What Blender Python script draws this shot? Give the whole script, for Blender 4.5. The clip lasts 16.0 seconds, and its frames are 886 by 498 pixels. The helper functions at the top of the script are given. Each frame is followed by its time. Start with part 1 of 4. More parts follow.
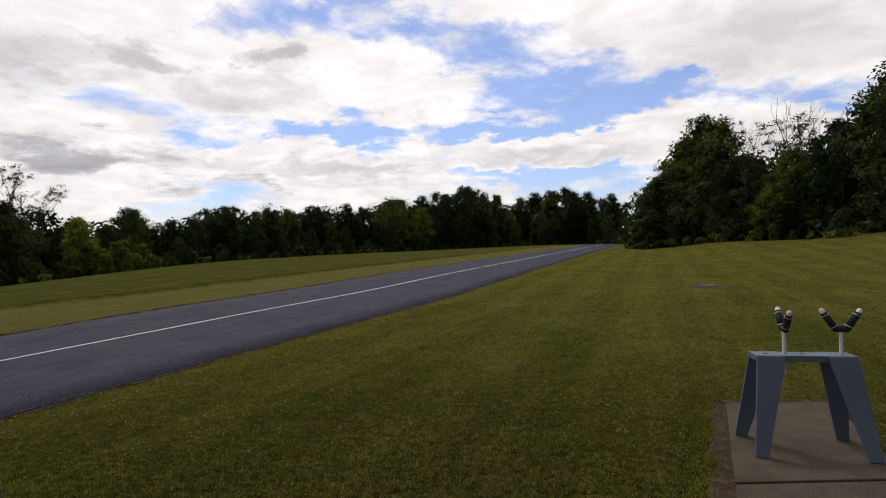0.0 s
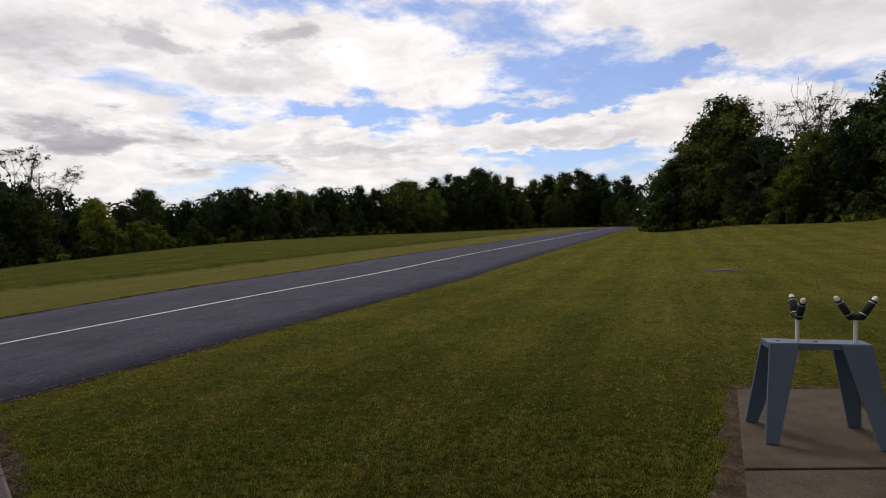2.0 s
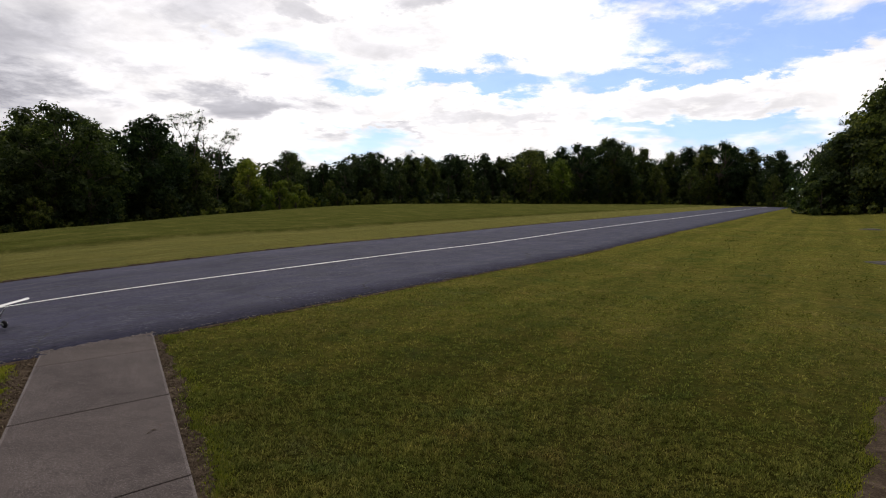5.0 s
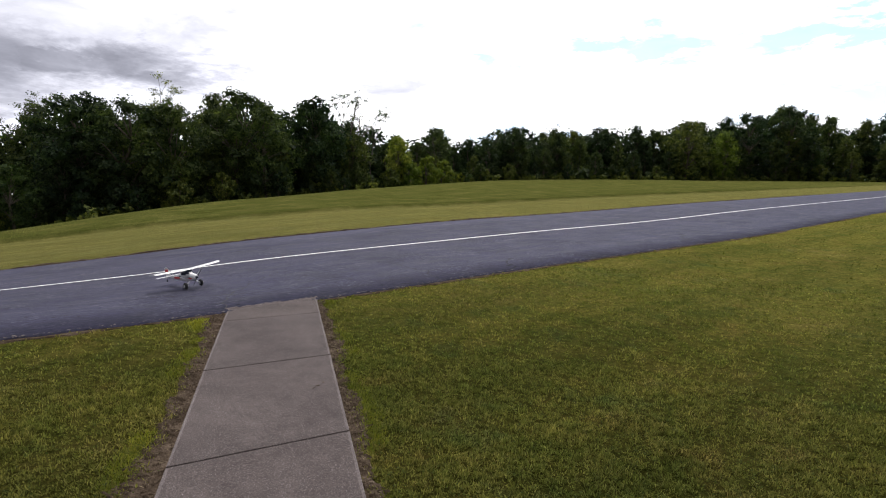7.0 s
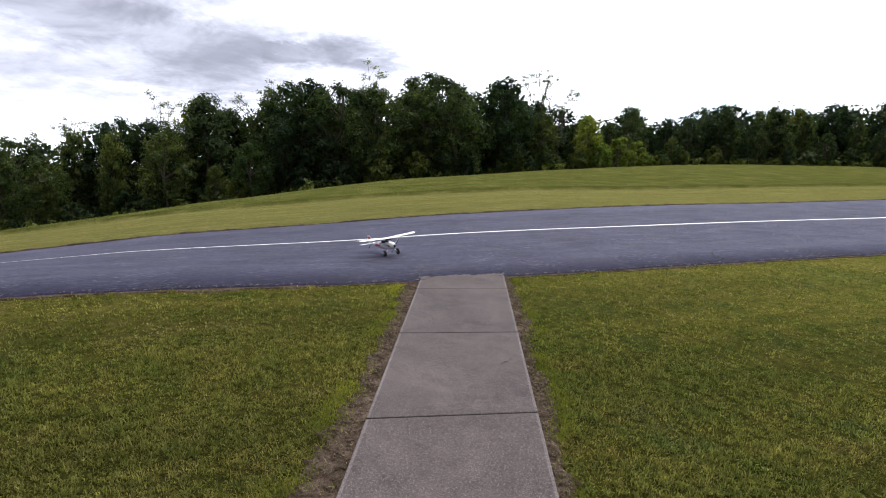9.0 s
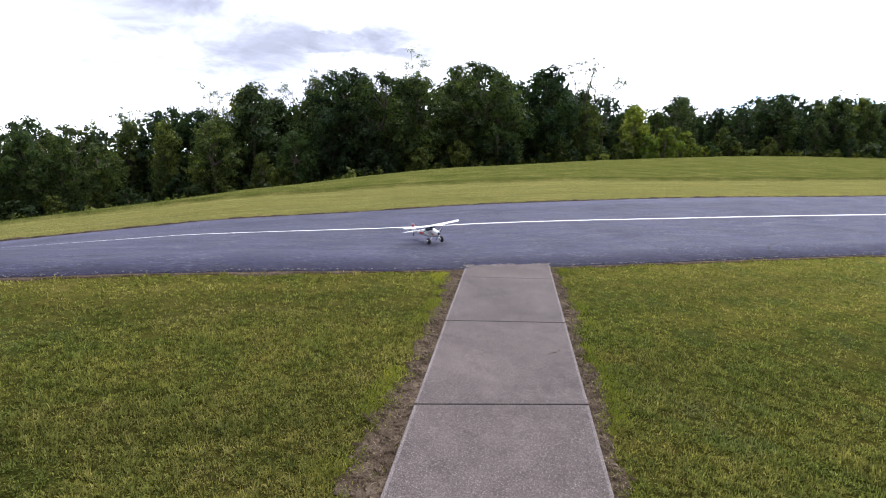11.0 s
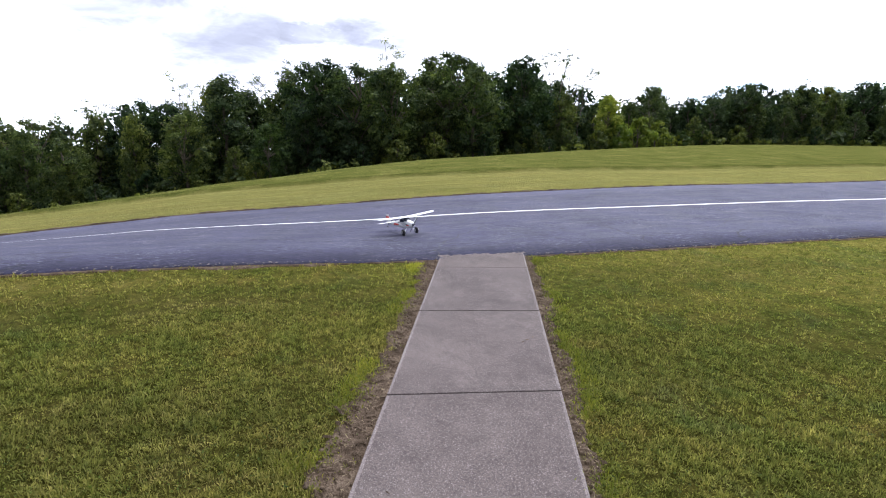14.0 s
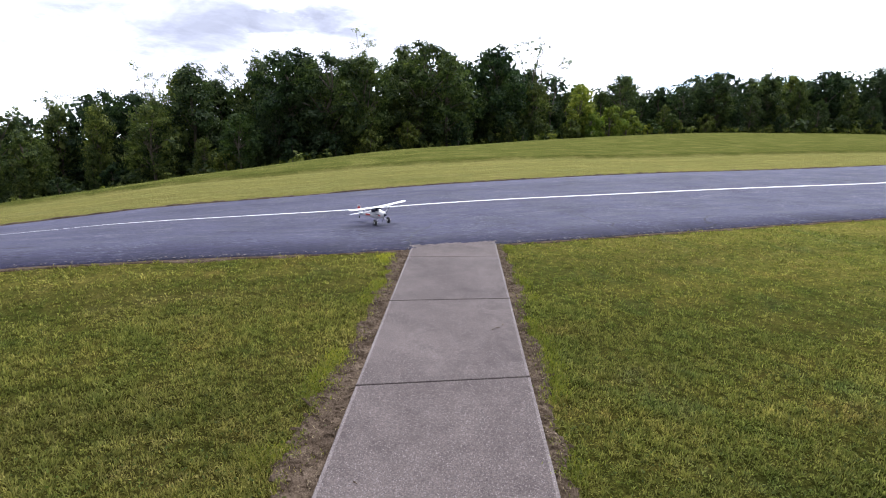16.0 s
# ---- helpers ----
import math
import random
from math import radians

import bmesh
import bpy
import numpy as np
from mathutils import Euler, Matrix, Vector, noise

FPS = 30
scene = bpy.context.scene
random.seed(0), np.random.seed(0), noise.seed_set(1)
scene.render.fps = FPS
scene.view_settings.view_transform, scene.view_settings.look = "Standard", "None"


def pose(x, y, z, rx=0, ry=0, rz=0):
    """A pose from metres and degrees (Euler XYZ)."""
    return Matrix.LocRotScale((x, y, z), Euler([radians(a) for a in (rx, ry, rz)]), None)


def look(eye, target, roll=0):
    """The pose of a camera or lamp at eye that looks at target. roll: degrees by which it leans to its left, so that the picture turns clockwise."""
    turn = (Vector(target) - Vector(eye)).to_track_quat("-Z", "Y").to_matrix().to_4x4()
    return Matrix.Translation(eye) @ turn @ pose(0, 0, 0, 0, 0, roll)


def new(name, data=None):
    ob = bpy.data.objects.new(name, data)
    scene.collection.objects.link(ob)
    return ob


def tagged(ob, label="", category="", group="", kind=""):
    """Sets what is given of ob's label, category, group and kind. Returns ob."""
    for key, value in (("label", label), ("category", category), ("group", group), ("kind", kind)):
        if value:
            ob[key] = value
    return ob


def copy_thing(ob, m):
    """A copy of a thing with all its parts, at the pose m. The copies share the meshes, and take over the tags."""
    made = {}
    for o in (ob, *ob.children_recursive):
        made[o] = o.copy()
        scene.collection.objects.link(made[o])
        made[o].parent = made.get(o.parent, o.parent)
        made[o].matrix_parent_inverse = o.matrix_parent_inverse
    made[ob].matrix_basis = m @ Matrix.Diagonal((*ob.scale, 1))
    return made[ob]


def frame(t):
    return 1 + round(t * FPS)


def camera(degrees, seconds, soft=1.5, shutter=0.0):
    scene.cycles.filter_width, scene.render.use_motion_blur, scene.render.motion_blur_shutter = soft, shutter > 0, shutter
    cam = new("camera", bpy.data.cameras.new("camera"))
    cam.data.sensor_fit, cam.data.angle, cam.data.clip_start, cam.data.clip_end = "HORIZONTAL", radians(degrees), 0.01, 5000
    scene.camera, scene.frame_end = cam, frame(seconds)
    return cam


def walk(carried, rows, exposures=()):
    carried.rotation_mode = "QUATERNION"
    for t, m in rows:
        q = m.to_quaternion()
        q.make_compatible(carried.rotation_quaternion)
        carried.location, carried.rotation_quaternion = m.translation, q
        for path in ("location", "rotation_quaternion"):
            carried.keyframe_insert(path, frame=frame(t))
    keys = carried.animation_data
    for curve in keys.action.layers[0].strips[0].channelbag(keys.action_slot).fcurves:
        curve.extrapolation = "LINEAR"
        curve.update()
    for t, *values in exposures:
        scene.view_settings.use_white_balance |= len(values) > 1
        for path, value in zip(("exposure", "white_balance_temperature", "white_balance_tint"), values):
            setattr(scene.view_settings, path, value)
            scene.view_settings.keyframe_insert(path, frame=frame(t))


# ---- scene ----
LENS = 78.0
cam = camera(LENS, 16.0, soft=1.0)
# seconds, eye x y z, yaw, pitch, roll
ROWS = [
    (0.0, 0.15, -0.03, 1.90, 0.00, -0.35, 1.59),
    (0.5, 0.16, -0.03, 1.91, 0.18, -0.52, 1.33),
    (1.0, 0.16, -0.03, 1.91, 0.46, -0.84, 1.20),
    (1.5, 0.16, -0.04, 1.92, 0.72, -1.40, 1.34),
    (2.0, 0.16, -0.04, 1.93, 1.29, -2.22, 1.35),
    (2.5, 0.16, -0.04, 1.93, 2.00, -2.86, 1.04),
    (3.0, 0.17, -0.05, 1.93, 3.51, -3.17, 1.13),
    (5.5, 0.19, -0.05, 1.95, 17.04, -5.93, -1.10),
    (6.0, 0.19, -0.04, 1.96, 19.88, -6.24, -0.54),
    (6.5, 0.17, -0.03, 1.96, 23.51, -7.14, -0.79),
    (7.0, 0.12, -0.04, 1.96, 28.91, -8.31, -1.27),
    (7.5, 0.07, -0.04, 1.95, 34.50, -9.17, -1.10),
    (8.0, 0.02, -0.00, 1.92, 40.97, -10.18, -1.25),
    (8.5, -0.04, 0.01, 1.90, 45.18, -10.53, -1.24),
    (9.0, -0.10, 0.01, 1.88, 47.97, -10.75, -1.90),
    (9.5, -0.16, -0.03, 1.86, 51.60, -11.24, -1.55),
    (12.0, -0.19, -0.01, 1.83, 51.99, -12.25, -2.40),
    (12.5, -0.18, -0.00, 1.82, 51.39, -12.48, -2.03),
    (13.0, -0.18, 0.01, 1.82, 50.87, -12.73, -1.68),
    (13.5, -0.18, 0.03, 1.81, 50.28, -12.53, -1.65),
    (14.0, -0.18, 0.04, 1.81, 49.74, -12.68, -1.67),
    (14.5, -0.17, 0.05, 1.81, 48.95, -12.78, -1.91),
    (15.0, -0.17, 0.06, 1.80, 48.61, -12.98, -1.88),
    (15.5, -0.16, 0.07, 1.80, 47.81, -13.47, -1.59),
    (16.0, -0.15, 0.09, 1.80, 47.08, -13.64, -1.45),
]
EXPOSURES = [(0.0, -1.08, 6850, 14), (3.0, -1.13, 6850, 14), (5.5, -0.64, 6720, 13), (6.2, -0.38, 6620, 13), (7.0, 0.0, 6480, 13), (8.0, 0.26, 6300, 13),
             (9.5, 0.46, 6150, 13), (12.0, 0.96, 5930, 14), (14.0, 0.94, 5930, 14), (16.0, 0.91, 5930, 14)]
walk(cam, [(t, pose(x, y, z, 90 + p, r, yaw)) for t, x, y, z, yaw, p, r in ROWS], EXPOSURES)

# ---------------------------------------------------------------- sky and sun
SUN_AZ, SUN_EL = 24.0, 61.0   # azimuth to the left of +y


def way(az, el):
    a, e = radians(az), radians(el)
    return Vector((-math.sin(a) * math.cos(e), math.cos(a) * math.cos(e), math.sin(e)))


class Nodes:
    """Small helper to write node trees."""

    def __init__(self, tree):
        self.tree = tree

    def add(self, kind, ins=None):
        node = self.tree.nodes.new(kind)
        for key, value in (ins or {}).items():
            self.put(node.inputs[key], value)
        return node

    def put(self, socket, value):
        if isinstance(value, bpy.types.NodeSocket):
            self.tree.links.new(value, socket)
        elif isinstance(value, bpy.types.Node):
            self.tree.links.new(value.outputs[0], socket)
        else:
            socket.default_value = value

    def math(self, op, a, b=0.0, clamp=False):
        node = self.add("ShaderNodeMath", {0: a, 1: b})
        node.operation, node.use_clamp = op, clamp
        return node.outputs[0]

    def vec(self, op, a, b=(0, 0, 0)):
        node = self.add("ShaderNodeVectorMath", {0: a, 1: b})
        node.operation = op
        return node.outputs["Value"] if op in ("DOT_PRODUCT", "LENGTH", "DISTANCE") else node.outputs[0]

    def noise(self, vector, scale, detail=4.0, rough=0.55, lac=2.0, distortion=0.0):
        return self.add("ShaderNodeTexNoise", {"Vector": vector, "Scale": scale, "Detail": detail, "Roughness": rough,
                                               "Lacunarity": lac, "Distortion": distortion}).outputs["Fac"]

    def ramp(self, fac, *stops):
        node = self.add("ShaderNodeValToRGB", {"Fac": fac})
        while len(node.color_ramp.elements) < len(stops):
            node.color_ramp.elements.new(0.5)
        for el, (p, c) in zip(node.color_ramp.elements, stops):
            el.position, el.color = p, (*c, 1) if len(c) == 3 else c
        return node.outputs["Color"]

    def span(self, value, lo, hi, a=0.0, b=1.0, smooth=True):
        node = self.add("ShaderNodeMapRange")
        node.interpolation_type = "SMOOTHSTEP" if smooth else "LINEAR"
        for key, v in (("Value", value), ("From Min", lo), ("From Max", hi), ("To Min", a), ("To Max", b)):
            self.put(node.inputs[key], v)
        return node.outputs[0]

    def mix(self, fac, a, b, blend="MIX"):
        node = self.add("ShaderNodeMix")
        node.data_type, node.blend_type = "RGBA", blend
        self.put(node.inputs[0], fac)
        self.put(node.inputs[6], a if not isinstance(a, tuple) else (*a, 1))
        self.put(node.inputs[7], b if not isinstance(b, tuple) else (*b, 1))
        return node.outputs[2]

    def bump(self, height, strength=0.4, distance=0.02):
        return self.add("ShaderNodeBump", {"Height": height, "Strength": strength, "Distance": distance}).outputs[0]


world = bpy.data.worlds.new("world")
scene.world = world
world.use_nodes = True
world.node_tree.nodes.clear()
N = Nodes(world.node_tree)
sky = N.add("ShaderNodeTexSky")
sky.sky_type, sky.sun_disc, sky.sun_elevation, sky.sun_rotation = "NISHITA", False, radians(SUN_EL), radians(-SUN_AZ)
sky.air_density, sky.dust_density, sky.ozone_density = 1.0, 0.45, 2.2
direction = N.add("ShaderNodeTexCoord").outputs["Generated"]
xyz = N.add("ShaderNodeSeparateXYZ", {0: direction})
height = N.math("MAXIMUM", xyz.outputs["Z"], 0.0)
flat = N.math("DIVIDE", 1.0, N.math("ADD", height, 0.20))
plane = N.add("ShaderNodeCombineXYZ", {0: N.math("MULTIPLY", xyz.outputs["X"], flat), 1: N.math("MULTIPLY", xyz.outputs["Y"], flat), 2: 0.37})
big = N.noise(plane, 2.1, 6.0, 0.58, 2.1, 0.3)
fine = N.noise(plane, 5.6, 5.0, 0.60, 2.0, 0.3)
shape = N.math("ADD", N.math("MULTIPLY", big, 0.76), N.math("MULTIPLY", fine, 0.24))
# bearing to the left of +y and height over the horizon, ragged by noise
fray = N.noise(plane, 3.4, 6.0, 0.62, 2.1, 0.2)
fray_up = N.noise(N.vec("ADD", plane, (7.3, 2.1, 0.0)), 3.0, 6.0, 0.62, 2.1, 0.2)
bearing = N.math("MULTIPLY", N.math("ARCTAN2", N.math("MULTIPLY", xyz.outputs["X"], -1.0), xyz.outputs["Y"]), 180 / math.pi)
bearing = N.math("ADD", bearing, N.math("MULTIPLY", N.math("SUBTRACT", fray, 0.5), 22.0))
rise = N.math("MULTIPLY", N.math("ARCSINE", xyz.outputs["Z"]), 180 / math.pi)
rise = N.math("ADD", rise, N.math("MULTIPLY", N.math("SUBTRACT", fray_up, 0.5), 8.0))


def patches(rows):
    """Sum of soft-edged long patches: bearing, height, half width, half height, strength."""
    total = 0.0
    for az, el, wide, high, much in rows:
        u = N.math("MULTIPLY", N.math("SUBTRACT", bearing, az), 1.0 / wide)
        v = N.math("MULTIPLY", N.math("SUBTRACT", rise, el), 1.0 / high)
        q = N.math("ADD", N.math("MULTIPLY", u, u), N.math("MULTIPLY", v, v))
        total = N.math("ADD", total, N.span(q, 0.0, 2.3, much, 0.0))
    return total


# blue gaps torn in the cloud deck over the far end of the field, and cloud banks between them
gaps = patches([(30.5, 13.2, 8, 2.6, 0.17), (18.4, 21.8, 5, 1.4, 0.15), (7, 22.6, 6, 1.8, 0.14), (-6, 20.3, 9, 2.2, 0.17), (-13, 14.8, 11, 3.0, 0.22), (-20, 15.6, 7, 2.4, 0.12), (11, 13.0, 4, 0.8, 0.10), (-8, 11.8, 7, 1.0, 0.12), (24, 10.2, 4, 0.9, 0.12),
                (4, 11.6, 10, 1.9, 0.18), (17, 11.3, 6, 1.3, 0.14), (-15.5, 6.2, 10, 2.2, 0.20), (-34, 12.6, 7, 1.6, 0.15), (25, 4.6, 8, 2.0, 0.15), (-2, 8.3, 6, 1.4, 0.14), (-24, 13.5, 5, 2.0, 0.12)])
banks = patches([(8, 15.0, 12, 2.2, 0.10), (-13, 9.6, 11, 1.7, 0.22), (9, 9.0, 13, 1.6, 0.14), (-28, 18.0, 17, 4.5, 0.14), (-26, 10.3, 7, 1.8, 0.12), (15, 7.5, 9, 1.2, 0.10), (62, 12.0, 32, 14.0, 0.20)])
shape = N.math("ADD", N.math("SUBTRACT", N.math("ADD", shape, 0.095), gaps), banks)
cover = N.span(shape, 0.365, 0.56, 0.13, 1.0)
thick = N.span(shape, 0.44, 0.66)
tone = N.span(N.noise(plane, 4.2, 6.0, 0.6, 2.0, 0.5), 0.3, 0.7, 0.86, 1.12)
to_sun = N.vec("DOT_PRODUCT", direction, tuple(way(SUN_AZ, SUN_EL)))
# unseen clouds behind the camera are dimmed to darken the woods' near faces
sun_side = N.math("MULTIPLY", N.span(to_sun, 0.25, 0.90, 1.35, 1.55), N.span(N.vec("DOT_PRODUCT", direction, tuple(way(SUN_AZ, 0.0))), -0.45, 0.40, 0.22, 1.0))
# grey undersides
mass = patches([(35, 16.0, 6, 2.0, 0.26), (20, 15.0, 6, 1.5, 0.25), (32, 8.8, 8, 1.2, 0.32), (17.4, 18.7, 3, 1.0, 0.42), (21, 6.3, 5, 0.7, 0.45), (27, 17.8, 3, 1.0, 0.4), (-28, 17.0, 11, 3.4, 0.18),
                (-11, 9.0, 7, 0.9, 0.25), (8, 8.3, 8, 0.8, 0.25), (70, 8.6, 19, 8.0, 0.60), (58, 10.8, 12, 3.4, 0.10), (48.4, 12.0, 7, 2.0, 0.18), (33.3, 8.4, 6, 1.0, 0.3), (71, 6.8, 9, 3.0, 0.34), (55.5, 8.2, 7, 1.5, 0.30), (45, 17.0, 10, 3.0, 0.20),
                (88, 3.6, 8, 3.0, 0.35), (90, 13.0, 16, 5.0, 0.6), (120, 16.0, 24, 8.0, 0.5), (-60, 14.0, 16, 5.0, 0.4)])
mass = N.math("MULTIPLY", N.math("MULTIPLY", N.math("MINIMUM", mass, 0.97), thick), N.span(N.noise(plane, 2.2, 5.0, 0.6, 2.0, 0.4), 0.30, 0.68, 0.82, 1.05))
cloud_power = N.math("MULTIPLY", N.math("MULTIPLY", tone, sun_side), 1.36)
cloud_power = N.math("ADD", N.math("MULTIPLY", cloud_power, N.math("SUBTRACT", 1.0, mass)), N.math("MULTIPLY", 0.42, mass))
cloud_colour = N.mix(mass, (0.98, 0.99, 1.01), (0.82, 0.85, 1.0))
sky_bg = N.add("ShaderNodeBackground", {"Color": N.mix(1.0, sky.outputs[0], (1.22, 1.45, 1.92), "MULTIPLY"), "Strength": 0.15})
cloud_bg = N.add("ShaderNodeBackground", {"Color": cloud_colour, "Strength": cloud_power})
both = N.add("ShaderNodeMixShader", {0: cover, 1: sky_bg, 2: cloud_bg})
N.add("ShaderNodeOutputWorld", {"Surface": both})

sun = new("sun", bpy.data.lights.new("sun", "SUN"))
sun.data.energy, sun.data.angle, sun.data.color = 1.9, radians(10), (1.0, 0.95, 0.86)
sun.matrix_world = look(way(SUN_AZ, SUN_EL) * 60, (0, 0, 0))

# ---------------------------------------------------------------- the lie of the land
A0 = radians(69.0)
ACROSS = Vector((-math.sin(A0), math.cos(A0)))    # from the camera over the runway
ALONG = Vector((math.cos(A0), math.sin(A0)))      # along the runway to its far end
EDGE_NEAR, EDGE_FAR, LINE_AT, MOWN_TO = 7.15, 16.3, 11.8, 23.5
RUNWAY = (-70.0, 150.0)
FALL = np.array([-math.sin(radians(100)), math.cos(radians(100))])


def sd(x, y):
    return x * ALONG.x + y * ALONG.y, x * ACROSS.x + y * ACROSS.y


def xy(s, d):
    return s * ALONG.x + d * ACROSS.x, s * ALONG.y + d * ACROSS.y


def smooth(v, lo, hi):
    t = np.clip((v - lo) / (hi - lo), 0, 1)
    return t * t * (3 - 2 * t)


def soft(v, k):
    return k * np.logaddexp(0, v / k)


def land(x, y):
    """Height of the ground without turf, runway or slabs."""
    x, y = np.asarray(x, float), np.asarray(y, float)
    s, d = sd(x, y)
    w = x * FALL[0] + y * FALL[1]
    near_fall = np.clip(w, 13, 46) - 13
    z = -0.0030 * near_fall ** 2 - 0.10 * np.clip(w - 46, 0, 900)
    z = z - 0.062 * np.clip(soft(12.5 - s, 3.0), 0, 40) * smooth(d, 6.8, 16.5) * (1 + 0.024 * np.clip(d - 20, 0, 22))
    z = z + 0.12 * np.clip((d - 1.0) / 6.2, 0, 1) * smooth(-s, -3.5, 2)
    z = z + 0.09 * np.exp(-((s - 4.5) / 4.5) ** 2) * smooth(d, 7.6, 11.5) - 0.025 * np.clip(-s - 2.0, 0, 12) * smooth(d, 8.5, 12)
    z = z - 0.09 * np.exp(-((s - 21) / 8.0) ** 2) * smooth(d, -8, 4)
    z = z + 0.0085 * np.clip(soft(s - 15, 6.0), 0, 200) * smooth(d, -60, 5)
    z = z + 0.0060 * np.clip(-d - 2, 0, 18) ** 2 * smooth(s, 15, 60)
    z = z + 0.10 * np.clip(-d - 20, 0, 50) * smooth(s, 15, 60)
    z = z + 0.80 * smooth(s, 35, 70) * np.exp(-((d + 8) / 6.0) ** 2)
    return z


def Z(x, y):
    return float(land(x, y))


# ---------------------------------------------------------------- materials
def material(name):
    m = bpy.data.materials.new(name)
    m.use_nodes = True
    return m, Nodes(m.node_tree), m.node_tree.nodes["Principled BSDF"]


def turf_colour(n):
    """Mown grass: patches of olive, straw and clover green."""
    pos = n.add("ShaderNodeNewGeometry").outputs["Position"]
    across = n.vec("DOT_PRODUCT", pos, (ACROSS.x, ACROSS.y, 0))
    wide = n.noise(pos, 0.32, 4.0, 0.6)
    mid = n.noise(pos, 2.3, 7.0, 0.72)
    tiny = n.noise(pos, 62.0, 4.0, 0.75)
    colour = n.ramp(n.math("ADD", n.math("MULTIPLY", wide, 0.45), n.math("MULTIPLY", mid, 0.55)),
                    (0.34, (0.077, 0.097, 0.024)), (0.45, (0.111, 0.118, 0.028)), (0.55, (0.144, 0.136, 0.035)), (0.68, (0.188, 0.160, 0.058)))
    stripe = n.math("SINE", n.math("MULTIPLY", n.math("ADD", across, n.math("MULTIPLY", wide, 0.5)), 2.9))
    colour = n.mix(n.math("MULTIPLY", n.span(stripe, -0.6, 0.6), 0.30), colour, n.mix(1.0, colour, (1.5, 1.4, 1.3), "MULTIPLY"))
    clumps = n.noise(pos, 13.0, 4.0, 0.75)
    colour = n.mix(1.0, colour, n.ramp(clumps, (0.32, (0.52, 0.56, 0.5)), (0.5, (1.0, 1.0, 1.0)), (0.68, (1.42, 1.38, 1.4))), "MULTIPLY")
    # tired brownish spots and cool blue-green clover spots
    tired = n.span(n.noise(n.vec("ADD", pos, (5.0, 9.0, 0.0)), 1.1, 5.0, 0.7), 0.53, 0.70, 0.0, 0.55)
    colour = n.mix(tired, colour, n.mix(1.0, colour, (1.25, 0.98, 1.25), "MULTIPLY"))
    cool = n.span(n.noise(n.vec("ADD", pos, (1.0, 4.0, 0.0)), 0.9, 5.0, 0.7), 0.54, 0.68, 0.0, 0.6)
    colour = n.mix(cool, colour, n.mix(1.0, colour, (0.72, 0.88, 1.2), "MULTIPLY"))
    # the uncut meadow past the mown strip
    far = n.noise(pos, 0.9, 3.0)
    meadow = n.span(n.math("ADD", across, n.math("MULTIPLY", n.math("SUBTRACT", far, 0.5), 0.5)), MOWN_TO - 0.15, MOWN_TO + 0.1)
    tall = n.ramp(n.noise(pos, 0.55, 6.0, 0.7), (0.35, (0.070, 0.080, 0.020)), (0.52, (0.098, 0.104, 0.029)), (0.68, (0.142, 0.138, 0.046)))
    along = n.vec("DOT_PRODUCT", pos, (ALONG.x, ALONG.y, 0))
    swath = n.noise(n.add("ShaderNodeCombineXYZ", {0: n.math("MULTIPLY", along, 0.25), 1: n.math("MULTIPLY", across, 2.4), 2: 0.0}), 1.0, 5.0, 0.7)
    colour = n.mix(1.0, colour, n.ramp(swath, (0.3, (0.82, 0.84, 0.8)), (0.7, (1.2, 1.17, 1.2))), "MULTIPLY")
    tall = n.mix(1.0, tall, n.ramp(swath, (0.3, (0.85, 0.85, 0.85)), (0.7, (1.15, 1.15, 1.15))), "MULTIPLY")
    strip = n.span(across, EDGE_FAR - 0.3, EDGE_FAR + 0.4)
    colour = n.mix(n.math("MULTIPLY", strip, 0.6), colour, n.mix(1.0, n.ramp(swath, (0.3, (0.140, 0.136, 0.047)), (0.7, (0.222, 0.206, 0.088))), n.ramp(clumps, (0.32, (0.8, 0.8, 0.8)), (0.68, (1.2, 1.2, 1.2))), "MULTIPLY"))
    colour = n.mix(meadow, colour, tall)
    return pos, colour, tiny


def turf():
    m, n, b = material("turf")
    pos, colour, tiny = turf_colour(n)
    # dark gap shade put into the ground colour near the walk, lighter with distance
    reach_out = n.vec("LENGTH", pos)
    shade_fade = n.span(reach_out, 3.0, 11.0)
    full = n.mix(shade_fade, n.mix(1.0, colour, (0.44, 0.44, 0.38), "MULTIPLY"), n.mix(n.span(reach_out, 10.0, 26.0), n.mix(1.0, colour, (1.02, 1.02, 0.96), "MULTIPLY"), n.mix(1.0, colour, (1.30, 1.28, 1.15), "MULTIPLY")))
    gap = n.mix(shade_fade, n.mix(1.0, colour, (0.13, 0.13, 0.12), "MULTIPLY"), n.mix(1.0, colour, (0.42, 0.42, 0.38), "MULTIPLY"))
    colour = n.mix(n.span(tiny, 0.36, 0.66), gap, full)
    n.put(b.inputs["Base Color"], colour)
    b.inputs["Roughness"].default_value, b.inputs["Specular IOR Level"].default_value = 0.95, 0.0
    relief = n.math("ADD", n.noise(pos, 60.0, 3.0, 0.7), n.math("MULTIPLY", n.noise(pos, 7.0, 4.0, 0.7), 1.4))
    n.put(b.inputs["Normal"], n.bump(relief, 0.8, 0.05))
    return m


